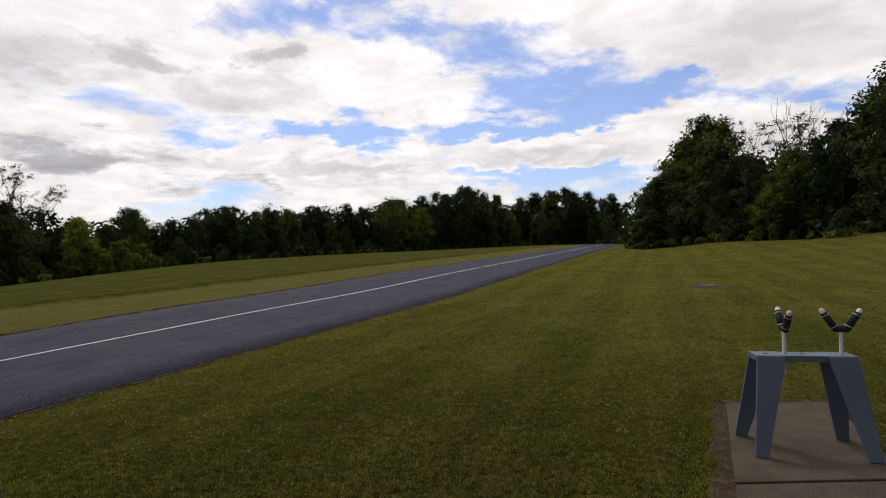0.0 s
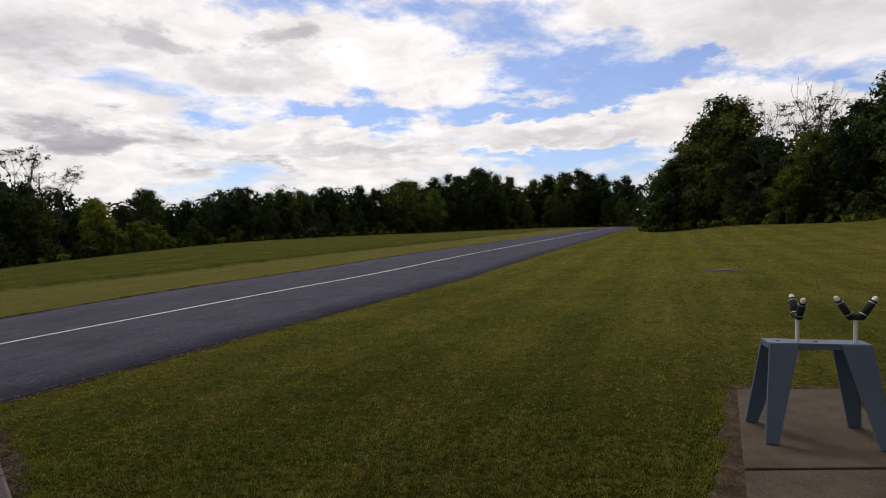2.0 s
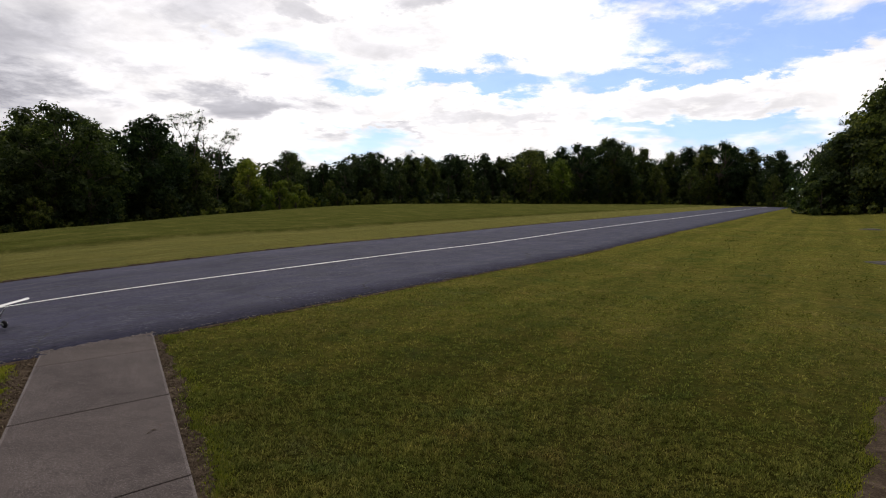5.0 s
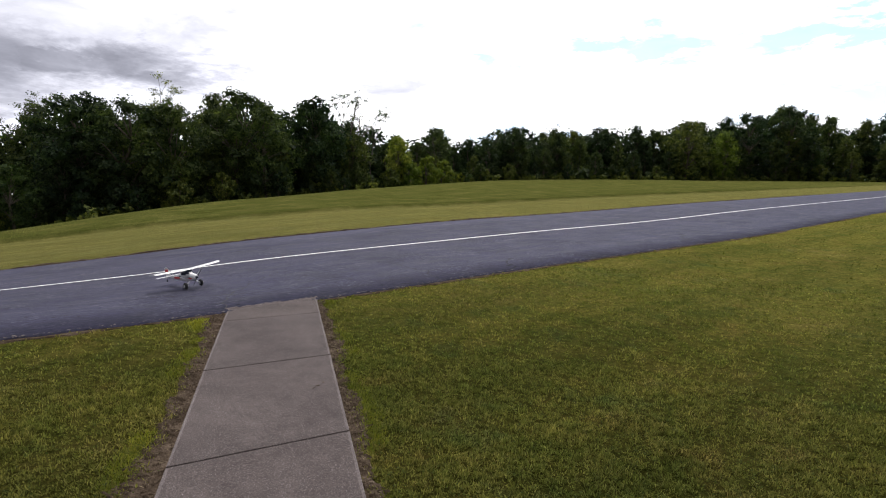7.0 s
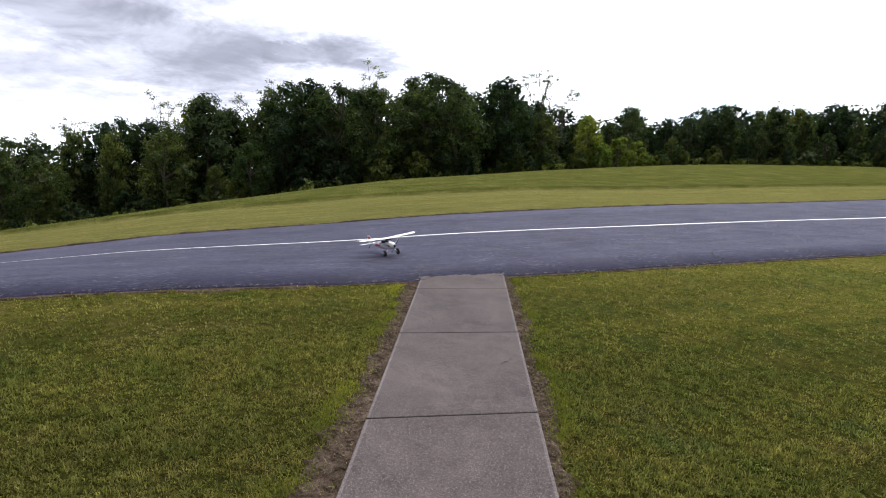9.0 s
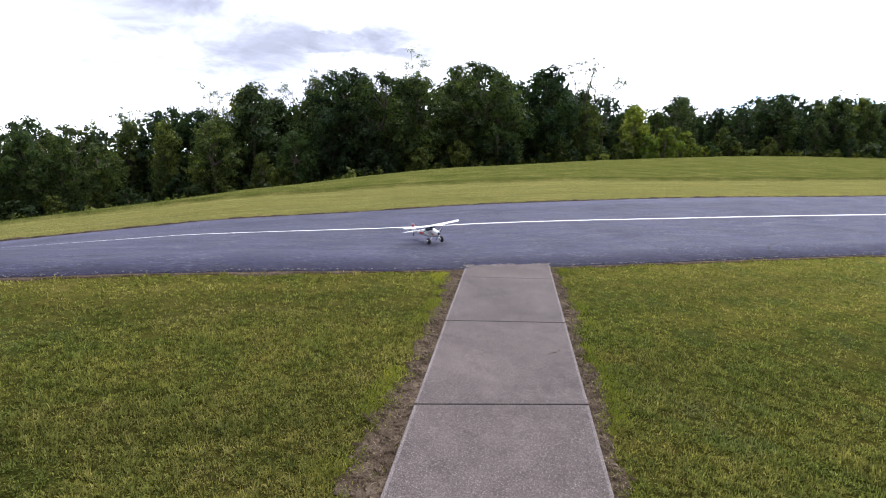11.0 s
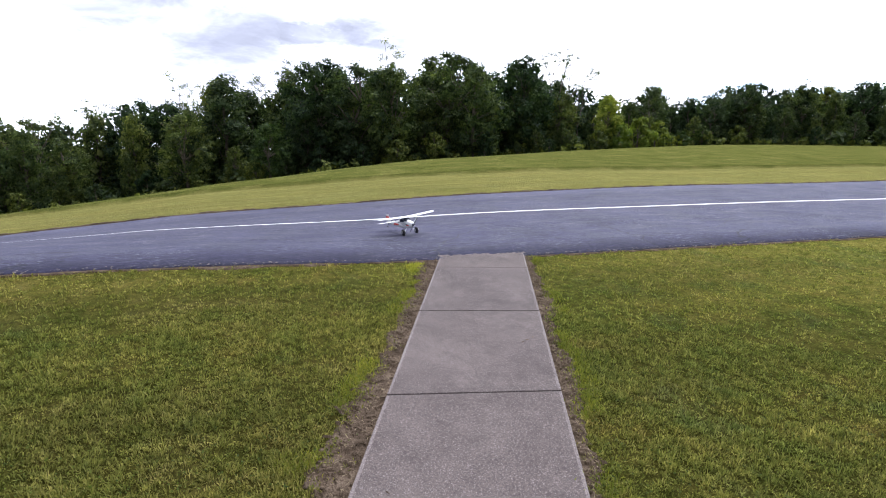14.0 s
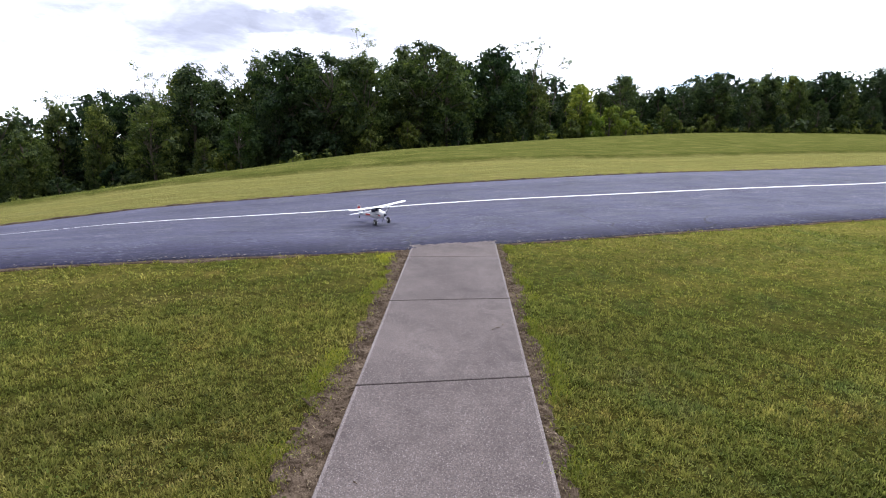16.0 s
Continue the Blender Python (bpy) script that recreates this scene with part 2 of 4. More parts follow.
def blade():
    m, n, b = material("grass_blade")
    pos, colour, tiny = turf_colour(n)
    island = n.add("ShaderNodeNewGeometry").outputs["Random Per Island"]
    colour = n.mix(1.0, colour, n.ramp(island, (0.0, (0.44, 0.50, 0.44)), (0.4, (0.84, 0.88, 0.84)), (0.8, (1.20, 1.24, 1.32)), (1.0, (1.75, 1.68, 2.1))), "MULTIPLY")
    n.put(b.inputs["Base Color"], colour)
    b.inputs["Roughness"].default_value, b.inputs["Specular IOR Level"].default_value = 0.7, 0.03
    out = m.node_tree.nodes["Material Output"]
    thin = n.add("ShaderNodeBsdfTranslucent", {"Color": n.mix(1.0, colour, (1.45, 1.5, 1.1), "MULTIPLY")})
    n.put(out.inputs["Surface"], n.add("ShaderNodeMixShader", {0: 0.5, 1: b.outputs[0], 2: thin.outputs[0]}).outputs[0])
    return m


def leaves(name, lo, mid, hi):
    m, n, b = material(name)
    geo = n.add("ShaderNodeNewGeometry")
    own = n.add("ShaderNodeObjectInfo").outputs["Random"]
    colour = n.ramp(geo.outputs["Random Per Island"], (0.0, lo), (0.5, mid), (1.0, hi))
    tint = n.ramp(own, (0.0, (0.58, 0.72, 0.70)), (0.5, (1.0, 1.0, 1.0)), (1.0, (1.65, 1.45, 1.0)))
    colour = n.mix(1.0, colour, tint, "MULTIPLY")
    clump = n.noise(n.add("ShaderNodeTexCoord").outputs["Object"], 0.75, 3.0, 0.6)
    colour = n.mix(1.0, colour, n.ramp(clump, (0.34, (0.58, 0.64, 0.70)), (0.5, (1.0, 1.0, 1.0)), (0.66, (1.55, 1.48, 1.30))), "MULTIPLY")
    n.put(b.inputs["Base Color"], colour)
    b.inputs["Roughness"].default_value, b.inputs["Specular IOR Level"].default_value = 0.65, 0.10
    out = m.node_tree.nodes["Material Output"]
    thin = n.add("ShaderNodeBsdfTranslucent", {"Color": n.mix(1.0, colour, (1.3, 1.35, 0.7), "MULTIPLY")})
    n.put(out.inputs["Surface"], n.add("ShaderNodeMixShader", {0: 0.4, 1: b.outputs[0], 2: thin.outputs[0]}).outputs[0])
    return m


def bark():
    m, n, b = material("bark")
    pos = n.add("ShaderNodeTexCoord").outputs["Object"]
    streak = n.noise(n.vec("MULTIPLY", pos, (6, 6, 0.8)), 2.0, 5.0, 0.65)
    n.put(b.inputs["Base Color"], n.ramp(streak, (0.3, (0.045, 0.036, 0.028)), (0.7, (0.16, 0.135, 0.11))))
    b.inputs["Roughness"].default_value, b.inputs["Specular IOR Level"].default_value = 0.9, 0.1
    n.put(b.inputs["Normal"], n.bump(streak, 0.7, 0.04))
    return m


def asphalt():
    m, n, b = material("asphalt")
    pos = n.add("ShaderNodeNewGeometry").outputs["Position"]
    s = n.vec("DOT_PRODUCT", pos, (ALONG.x, ALONG.y, 0))
    d = n.vec("DOT_PRODUCT", pos, (ACROSS.x, ACROSS.y, 0))
    lane = n.add("ShaderNodeCombineXYZ", {0: n.math("MULTIPLY", s, 0.42), 1: n.math("MULTIPLY", d, 1.25), 2: 0.0})
    broom = n.noise(lane, 2.2, 6.0, 0.65)
    cloudy = n.noise(pos, 0.55, 5.0, 0.6, 2.0, 0.4)
    grit = n.noise(pos, 190.0, 2.0, 0.7)
    colour = n.ramp(n.math("ADD", n.math("MULTIPLY", broom, 0.5), n.math("MULTIPLY", cloudy, 0.5)),
                    (0.38, (0.020, 0.020, 0.037)), (0.5, (0.028, 0.027, 0.052)), (0.62, (0.039, 0.038, 0.070)))
    # pale scuffs of worn sealer, and hair cracks
    scuff = n.math("MULTIPLY", n.span(n.noise(lane, 6.5, 7.0, 0.78, 2.2, 1.4), 0.52, 0.70), n.span(n.noise(pos, 0.55, 3.0), 0.32, 0.58))
    colour = n.mix(n.math("MULTIPLY", scuff, 0.48), colour, (0.12, 0.12, 0.15))
    nick = n.math("MULTIPLY", n.span(n.noise(lane, 13.0, 3.0, 0.6, 2.0, 2.5), 0.585, 0.65), n.span(n.noise(pos, 0.9, 2.0), 0.40, 0.60))
    colour = n.mix(n.math("MULTIPLY", nick, 0.45), colour, (0.20, 0.20, 0.23))
    worn = n.math("MULTIPLY", n.span(n.noise(lane, 9.0, 3.0, 0.6, 2.0, 2.0), 0.60, 0.68), 0.8)
    colour = n.mix(worn, colour, (0.012, 0.012, 0.018))
    wander = n.vec("MULTIPLY", n.add("ShaderNodeTexNoise", {"Vector": pos, "Scale": 0.9, "Detail": 4.0}).outputs["Color"], (1.6, 1.6, 0))
    web = n.add("ShaderNodeTexVoronoi")
    web.feature = "DISTANCE_TO_EDGE"
    n.put(web.inputs["Vector"], n.vec("ADD", pos, wander))
    n.put(web.inputs["Scale"], 0.16)
    cell = web.outputs["Distance"]
    crack = n.math("MULTIPLY", n.span(cell, 0.002, 0.0045, 1.0, 0.0), n.span(n.noise(pos, 0.35), 0.45, 0.6))
    colour = n.mix(n.math("MULTIPLY", crack, 0.75), colour, (0.016, 0.016, 0.018))
    colour = n.mix(n.math("MULTIPLY", n.span(grit, 0.45, 0.75), 0.35), colour, (0.10, 0.10, 0.11))
    n.put(b.inputs["Base Color"], colour)
    rub = n.noise(lane, 21.0, 5.0, 0.8)
    colour = n.mix(1.0, colour, n.ramp(rub, (0.33, (0.62, 0.62, 0.64)), (0.5, (1.0, 1.0, 1.0)), (0.67, (1.5, 1.5, 1.46))), "MULTIPLY")
    n.put(b.inputs["Base Color"], colour)
    n.put(b.inputs["Roughness"], n.span(broom, 0.3, 0.7, 0.62, 0.82))
    b.inputs["Specular IOR Level"].default_value = 0.08
    n.put(b.inputs["Normal"], n.bump(n.math("ADD", grit, n.math("MULTIPLY", crack, -2.0)), 0.35, 0.006))
    return m


def concrete(name, dark, light, pebble):
    m, n, b = material(name)
    pos = n.add("ShaderNodeNewGeometry").outputs["Position"]
    own = n.add("ShaderNodeObjectInfo").outputs["Random"]
    blot = n.noise(pos, 1.3, 5.0, 0.62, 2.0, 0.4)
    stain = n.noise(pos, 5.5, 5.0, 0.7)
    colour = n.ramp(n.math("ADD", n.math("MULTIPLY", blot, 0.6), n.math("MULTIPLY", stain, 0.4)), (0.30, dark), (0.68, light))
    colour = n.mix(1.0, colour, n.ramp(own, (0.0, (0.93, 0.93, 0.95)), (1.0, (1.07, 1.05, 1.04))), "MULTIPLY")
    stone = n.add("ShaderNodeTexVoronoi", {"Vector": pos, "Scale": 140.0})
    speck = n.math("MULTIPLY", n.span(stone.outputs["Distance"], 0.20, 0.42, 1.0, 0.0), n.span(n.noise(pos, 70.0, 2.0), 0.44, 0.56))
    colour = n.mix(n.math("MULTIPLY", speck, 0.6), colour, pebble)
    grain = n.noise(pos, 95.0, 4.0, 0.85)
    colour = n.mix(1.0, colour, n.ramp(grain, (0.34, (0.50, 0.50, 0.52)), (0.5, (1.0, 1.0, 1.0)), (0.66, (1.55, 1.52, 1.5))), "MULTIPLY")
    pit = n.span(n.noise(pos, 160.0, 3.0, 0.75), 0.30, 0.42, 1.0, 0.0)
    colour = n.mix(n.math("MULTIPLY", pit, 0.7), colour, (0.040, 0.036, 0.036))
    n.put(b.inputs["Base Color"], colour)
    b.inputs["Roughness"].default_value, b.inputs["Specular IOR Level"].default_value = 0.9, 0.10
    n.put(b.inputs["Normal"], n.bump(n.math("ADD", n.noise(pos, 90.0, 4.0, 0.7), n.math("SUBTRACT", speck, pit)), 0.5, 0.006))
    return m


def soil():
    m, n, b = material("soil")
    pos = n.add("ShaderNodeNewGeometry").outputs["Position"]
    blot = n.noise(pos, 6.0, 6.0, 0.7)
    crumb = n.noise(pos, 55.0, 4.0, 0.75)
    colour = n.ramp(n.math("ADD", n.math("MULTIPLY", blot, 0.55), n.math("MULTIPLY", crumb, 0.45)),
                    (0.33, (0.026, 0.019, 0.013)), (0.5, (0.078, 0.056, 0.039)), (0.66, (0.172, 0.132, 0.098)))
    n.put(b.inputs["Base Color"], colour)
    b.inputs["Roughness"].default_value, b.inputs["Specular IOR Level"].default_value = 0.95, 0.04
    n.put(b.inputs["Normal"], n.bump(n.math("ADD", blot, crumb), 0.9, 0.03))
    return m


def paint(name, colour, rough=0.5, wear=0.25, worn=(0.2, 0.19, 0.17), scale=9.0, metal=0.0):
    m, n, b = material(name)
    pos = n.add("ShaderNodeTexCoord").outputs["Object"]
    blot = n.noise(pos, scale, 5.0, 0.65)
    shade = n.mix(1.0, tuple(colour), n.ramp(n.noise(pos, scale * 0.35, 3.0), (0.3, (0.86, 0.87, 0.88)), (0.7, (1.08, 1.07, 1.06))), "MULTIPLY")
    n.put(b.inputs["Base Color"], n.mix(n.math("MULTIPLY", n.span(blot, 0.58, 0.72), wear), shade, tuple(worn)))
    b.inputs["Roughness"].default_value, b.inputs["Metallic"].default_value = rough, metal
    n.put(b.inputs["Normal"], n.bump(n.noise(n.vec("MULTIPLY", pos, (3, 3, 30)), scale, 4.0), 0.15, 0.004))
    return m


TURF, BLADE, BARK, ASPHALT, SOIL = turf(), blade(), bark(), asphalt(), soil()
LEAF_DARK = leaves("leaf_dark", (0.013, 0.023, 0.012), (0.030, 0.049, 0.023), (0.064, 0.088, 0.041))
LEAF_MID = leaves("leaf_mid", (0.024, 0.039, 0.015), (0.057, 0.080, 0.027), (0.112, 0.136, 0.048))
LEAF_LIGHT = leaves("leaf_light", (0.075, 0.105, 0.016), (0.140, 0.178, 0.030), (0.215, 0.240, 0.055))
CLOVER = leaves("clover_leaf", (0.040, 0.058, 0.010), (0.076, 0.092, 0.014), (0.120, 0.124, 0.024))
WALK_STONE = concrete("walk_concrete", (0.047, 0.038, 0.037), (0.104, 0.087, 0.082), (0.29, 0.265, 0.255))
WALK_RIM = concrete("walk_margin", (0.080, 0.067, 0.064), (0.16, 0.14, 0.135), (0.30, 0.28, 0.27))
FRESH = leaves("fresh_grass", (0.070, 0.092, 0.014), (0.122, 0.142, 0.021), (0.185, 0.190, 0.036))
PAD_STONE = concrete("pad_concrete", (0.052, 0.042, 0.031), (0.120, 0.098, 0.074), (0.20, 0.17, 0.135))
LINE_PAINT = paint("line_paint", (0.74, 0.74, 0.72), 0.7, 0.3, (0.34, 0.34, 0.35), 2.2)
BLUE_PAINT = paint("blue_grey_paint", (0.105, 0.145, 0.215), 0.55, 0.25, (0.10, 0.13, 0.18), 7.0)
PVC = paint("white_pvc", (0.76, 0.75, 0.72), 0.4, 0.15, (0.5, 0.48, 0.44), 20.0)
FOAM = paint("black_foam", (0.018, 0.018, 0.019), 0.95, 0.35, (0.05, 0.05, 0.05), 40.0)
SILVER = paint("silver_tape", (0.5, 0.5, 0.52), 0.35, 0.2, (0.3, 0.3, 0.3), 30.0, 0.6)
WHITE_FILM = paint("white_film", (0.66, 0.66, 0.67), 0.35, 0.05, (0.6, 0.6, 0.6), 12.0)
RED_FILM = paint("red_film", (0.50, 0.045, 0.035), 0.35, 0.05, (0.4, 0.05, 0.04), 12.0)
DARK_FILM = paint("dark_film", (0.03, 0.035, 0.055), 0.25, 0.05, (0.06, 0.06, 0.08), 12.0)
RUBBER = paint("black_rubber", (0.02, 0.02, 0.021), 0.8, 0.3, (0.06, 0.055, 0.05), 25.0)
TAR = paint("crack_tar", (0.010, 0.010, 0.011), 0.9, 0.2, (0.03, 0.028, 0.025), 15.0)
DARK_SOIL = paint("dark_soil", (0.035, 0.028, 0.016), 0.95, 0.5, (0.07, 0.055, 0.03), 6.0)
STRAW = paint("straw", (0.20, 0.155, 0.085), 0.8, 0.3, (0.2, 0.15, 0.08), 30.0)
STEEL = paint("steel", (0.45, 0.45, 0.46), 0.35, 0.1, (0.25, 0.2, 0.16), 25.0, 1.0)


# ---------------------------------------------------------------- mesh helpers
def link_mesh(name, me, mat, parent=None, label=""):
    if mat:
        me.materials.append(mat)
    ob = new(name, me)
    ob.parent = parent
    return tagged(ob, label)


def part(name, bm, mat, parent=None, label="", smooth_faces=False):
    me = bpy.data.meshes.new(name)
    bmesh.ops.recalc_face_normals(bm, faces=bm.faces)
    bm.to_mesh(me)
    bm.free()
    if smooth_faces:
        me.shade_smooth()
    return link_mesh(name, me, mat, parent, label)


def sheet(name, verts, faces, mat, parent=None, label=""):
    """A mesh from computed arrays."""
    verts, faces = np.asarray(verts, np.float32), np.asarray(faces, np.int32)
    me = bpy.data.meshes.new(name)
    k = faces.shape[1]
    me.vertices.add(len(verts))
    me.vertices.foreach_set("co", verts.ravel())
    me.loops.add(faces.size)
    me.loops.foreach_set("vertex_index", faces.ravel())
    me.polygons.add(len(faces))
    me.polygons.foreach_set("loop_start", np.arange(0, faces.size, k, dtype=np.int32))
    me.update(calc_edges=True)
    return link_mesh(name, me, mat, parent, label)


def grid_faces(rows, cols):
    i = np.arange(rows - 1)[:, None] * cols + np.arange(cols - 1)[None, :]
    i = i.ravel()
    return np.stack([i, i + 1, i + cols + 1, i + cols], 1)


def box(bm, size, at=(0, 0, 0), turn=None, bevel=0.0):
    m = Matrix.Translation(at) @ (turn if turn else Matrix()) @ Matrix.Diagonal((*size, 1))
    made = bmesh.ops.create_cube(bm, size=1.0, matrix=m)["verts"]
    if bevel:
        edges = list({e for v in made for e in v.link_edges})
        bmesh.ops.bevel(bm, geom=edges, offset=bevel, segments=2, profile=0.6, affect="EDGES")


def rod(bm, a, b, r0, r1=None, sides=10):
    a, b = Vector(a), Vector(b)
    m = Matrix.Translation((a + b) / 2) @ (b - a).to_track_quat("Z", "Y").to_matrix().to_4x4()
    bmesh.ops.create_cone(bm, cap_ends=True, segments=sides, radius1=r0, radius2=r0 if r1 is None else r1, depth=(b - a).length, matrix=m)


def board(bm, a0, a1, b0, b1, thick):
    """A tapered board between the edges a0-a1 and b0-b1."""
    a0, a1, b0, b1 = (Vector(p) for p in (a0, a1, b0, b1))
    up = (a1 - a0).cross(b0 - a0).normalized() * thick / 2
    v = [bm.verts.new(p + k * up) for k in (-1, 1) for p in (a0, a1, b1, b0)]
    made = [bm.faces.new([v[i] for i in f]) for f in ((3, 2, 1, 0), (4, 5, 6, 7), (0, 1, 5, 4), (1, 2, 6, 5), (2, 3, 7, 6), (3, 0, 4, 7))]
    bmesh.ops.bevel(bm, geom=list({e for f in made for e in f.edges}), offset=0.003, segments=1, affect="EDGES")


def empty(name, x, y, z, rz=0.0):
    ob = new(name)
    ob.matrix_world = pose(x, y, z, 0, 0, rz)
    return ob


# ---------------------------------------------------------------- ground, runway, walk and pad
rng = np.random.default_rng(7)


def graded(*spans):
    out = []
    for a, b, step in spans:
        out.append(np.arange(a, b - 1e-6, step))
    return np.concatenate(out + [[spans[-1][1]]])


def wavy(u, scale, amount, seed):
    return np.array([noise.noise((float(v) * scale, seed, 0.3)) + 0.5 * noise.noise((float(v) * scale * 3.1, seed, 5.3)) for v in np.ravel(u)]).reshape(np.shape(u)) * amount


s_lines = np.concatenate([-np.geomspace(1800, 75, 14), graded((-70, -20, 5.0), (-20, 45, 1.0), (45, 160, 5.0)), np.geomspace(175, 1800, 14)])
d_lines = np.concatenate([-np.geomspace(1800, 60, 14), graded((-55, -10, 5.0), (-10, 7.0, 1.0)), [7.2, 7.32, 9, 11, 13, 15, 16.14, 16.27],
                          graded((17, 23.2, 0.8)), [23.42, 23.58], graded((24.2, 60, 1.5)), graded((65, 200, 9.0)), np.geomspace(225, 1800, 12)])
SS, DD = np.meshgrid(s_lines, d_lines, indexing="ij")
GX, GY = xy(SS, DD)
under = (DD > 7.3) & (DD < 16.2) & (SS > RUNWAY[0] - 1) & (SS < RUNWAY[1] - 1)
lumps = np.array([noise.noise((a * 0.21, b * 0.21, 0.0)) for a, b in zip(GX.ravel(), GY.ravel())]).reshape(GX.shape) * 0.03
lumps *= smooth(np.hypot(GX, GY), 9, 30)
GZ = land(GX, GY) - 0.03 - 0.07 * under + lumps * ~under + 0.13 * (DD > 23.5)
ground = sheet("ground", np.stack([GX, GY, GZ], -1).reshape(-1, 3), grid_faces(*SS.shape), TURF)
ground.data.shade_smooth()
tagged(ground, "mown olive-green lawn running into an uncut meadow slope", "ground", kind="structure")


def runway_strip():
    s = graded((RUNWAY[0], -20, 2.0), (-20, 40, 0.25), (40, RUNWAY[1], 2.0))
    near = EDGE_NEAR - 0.02 - np.abs(wavy(s, 1.7, 0.09, 1.0))
    far = EDGE_FAR + 0.02 + np.abs(wavy(s, 1.7, 0.09, 9.0))
    cols = [near, near + 0.02] + [0 * s + v for v in (8.2, 9.3, 10.5, LINE_AT - 0.12, LINE_AT + 0.12, 13.0, 14.1, 15.2)] + [far - 0.02, far]
    d = np.stack(cols, 1)
    x, y = xy(s[:, None] + 0 * d, d)
    z = land(x, y) + 0.004
    z[:, 0] -= 0.09
    z[:, -1] -= 0.09
    ob = sheet("runway", np.stack([x, y, z], -1).reshape(-1, 3), grid_faces(*d.shape), ASPHALT)
    return tagged(ob, "dark blue-grey asphalt model runway with pale scuffs", "runway", kind="structure")


runway = runway_strip()


def painted_line():
    s = graded((RUNWAY[0], -20, 2.0), (-20, 40, 0.25), (40, RUNWAY[1], 2.0))
    half = 0.062 + wavy(s, 5.0, 0.006, 3.0)
    mid = LINE_AT + wavy(s, 0.25, 0.03, 4.0)
    d = np.stack([mid - half, mid + half], 1)
    x, y = xy(s[:, None] + 0 * d, d)
    z = land(x, y) + 0.015
    return sheet("painted_line", np.stack([x, y, z], -1).reshape(-1, 3), grid_faces(*d.shape), LINE_PAINT, runway, "thin worn white centre line")


painted_line()

def crack(points, wide, seed):
    """A ragged open crack in the asphalt along points given along and across the runway."""
    pts = np.array(points, float)
    u = np.linspace(0, len(pts) - 1, 40)
    s = np.interp(u, np.arange(len(pts)), pts[:, 0]) + wavy(u, 2.3, 0.10, seed)
    d = np.interp(u, np.arange(len(pts)), pts[:, 1]) + wavy(u, 2.9, 0.08, seed + 5)
    half = wide / 2 * (0.35 + np.abs(wavy(u, 4.0, 1.6, seed + 9)))
    ss, dd = np.stack([s - half, s + half], 1), np.stack([d, d], 1)
    x, y = xy(ss, dd)
    z = land(x, y) + 0.008
    sheet("crack", np.stack([x, y, z], -1).reshape(-1, 3), grid_faces(*ss.shape), TAR, runway, "dark open crack in the asphalt")


crack([(2.35, 7.2), (2.7, 8.1), (3.5, 9.0), (4.3, 9.8)], 0.022, 1.0)
crack([(-4.5, 9.0), (-3.4, 9.3), (-2.9, 10.3)], 0.03, 2.0)
crack([(8.5, 8.4), (10.4, 9.6), (11.2, 11.0)], 0.025, 3.0)
crack([(0.6, 12.6), (0.9, 14.2), (1.8, 15.6)], 0.03, 4.0)
crack([(16.0, 8.0), (18.4, 10.6)], 0.03, 6.0)

WALK_AZ = radians(45.0)
WALK_AT, WALK_W = Vector((-0.15, 0.0)), 1.2
WALK_GO, WALK_SIDE = Vector((-math.sin(WALK_AZ), math.cos(WALK_AZ))), Vector((math.cos(WALK_AZ), math.sin(WALK_AZ)))


def walk_xy(l, s):
    return WALK_AT.x + WALK_SIDE.x * l + WALK_GO.x * s, WALK_AT.y + WALK_SIDE.y * l + WALK_GO.y * s


def slab(corners, top, mat, parent, thick=0.11, bevel=0.012, margin=None):
    """One poured slab from its four corners in plan."""
    bm = bmesh.new()
    lower = [bm.verts.new((x, y, top(x, y) - thick)) for x, y in corners]
    upper = [bm.verts.new((x, y, top(x, y))) for x, y in corners]
    bm.faces.new(lower[::-1])
    bm.faces.new(upper)
    for i in range(4):
        bm.faces.new((lower[i], lower[(i + 1) % 4], upper[(i + 1) % 4], upper[i]))
    rim = [e for e in bm.edges if all(v in upper for v in e.verts)]
    bmesh.ops.bevel(bm, geom=rim, offset=bevel, segments=2, profile=0.5, affect="EDGES")
    if margin:
        top_face = max(bm.faces, key=lambda f: f.calc_center_median().z + f.calc_area())
        bmesh.ops.inset_region(bm, faces=[top_face], thickness=0.022)
        for f in bm.faces:
            c = f.calc_center_median()
            side = (c.x - WALK_AT.x) * WALK_SIDE.x + (c.y - WALK_AT.y) * WALK_SIDE.y
            f.material_index = 1 if abs(side) > WALK_W / 2 - 0.03 else 0
    ob = part("slab", bm, mat, parent)
    if margin:
        ob.data.materials.append(margin)
    return ob


def concrete_walk():
    base = tagged(empty("concrete_walk", 0, 0, 0), "worn grey concrete walk of jointed slabs", "walkway", kind="structure")
    joints = [-1.73, 0.02, 1.77, 3.525, 5.265, 7.02, None]
    half = WALK_W / 2
    for a, b in zip(joints, joints[1:]):
        gap = 0.0035 if a == 7.02 else 0.0055
        gap_b = 0.0035 if b == 7.02 else 0.0055
        lo = [(l, a + 0.217 * l + gap) for l in (-half, half)]
        hi = [(l, (b + 0.217 * l - gap_b) if b else 7.80 + 0.446 * l) for l in (half, -half)]
        slab([walk_xy(*p) for p in lo + hi], lambda x, y: Z(x, y) + 0.004, WALK_STONE, base, bevel=0.007, margin=WALK_RIM)


concrete_walk()

PAD = [(2.37, 4.215), (3.72, 4.20), (4.53, 6.20), (3.35, 6.25)]   # near left, near right, far right, far left


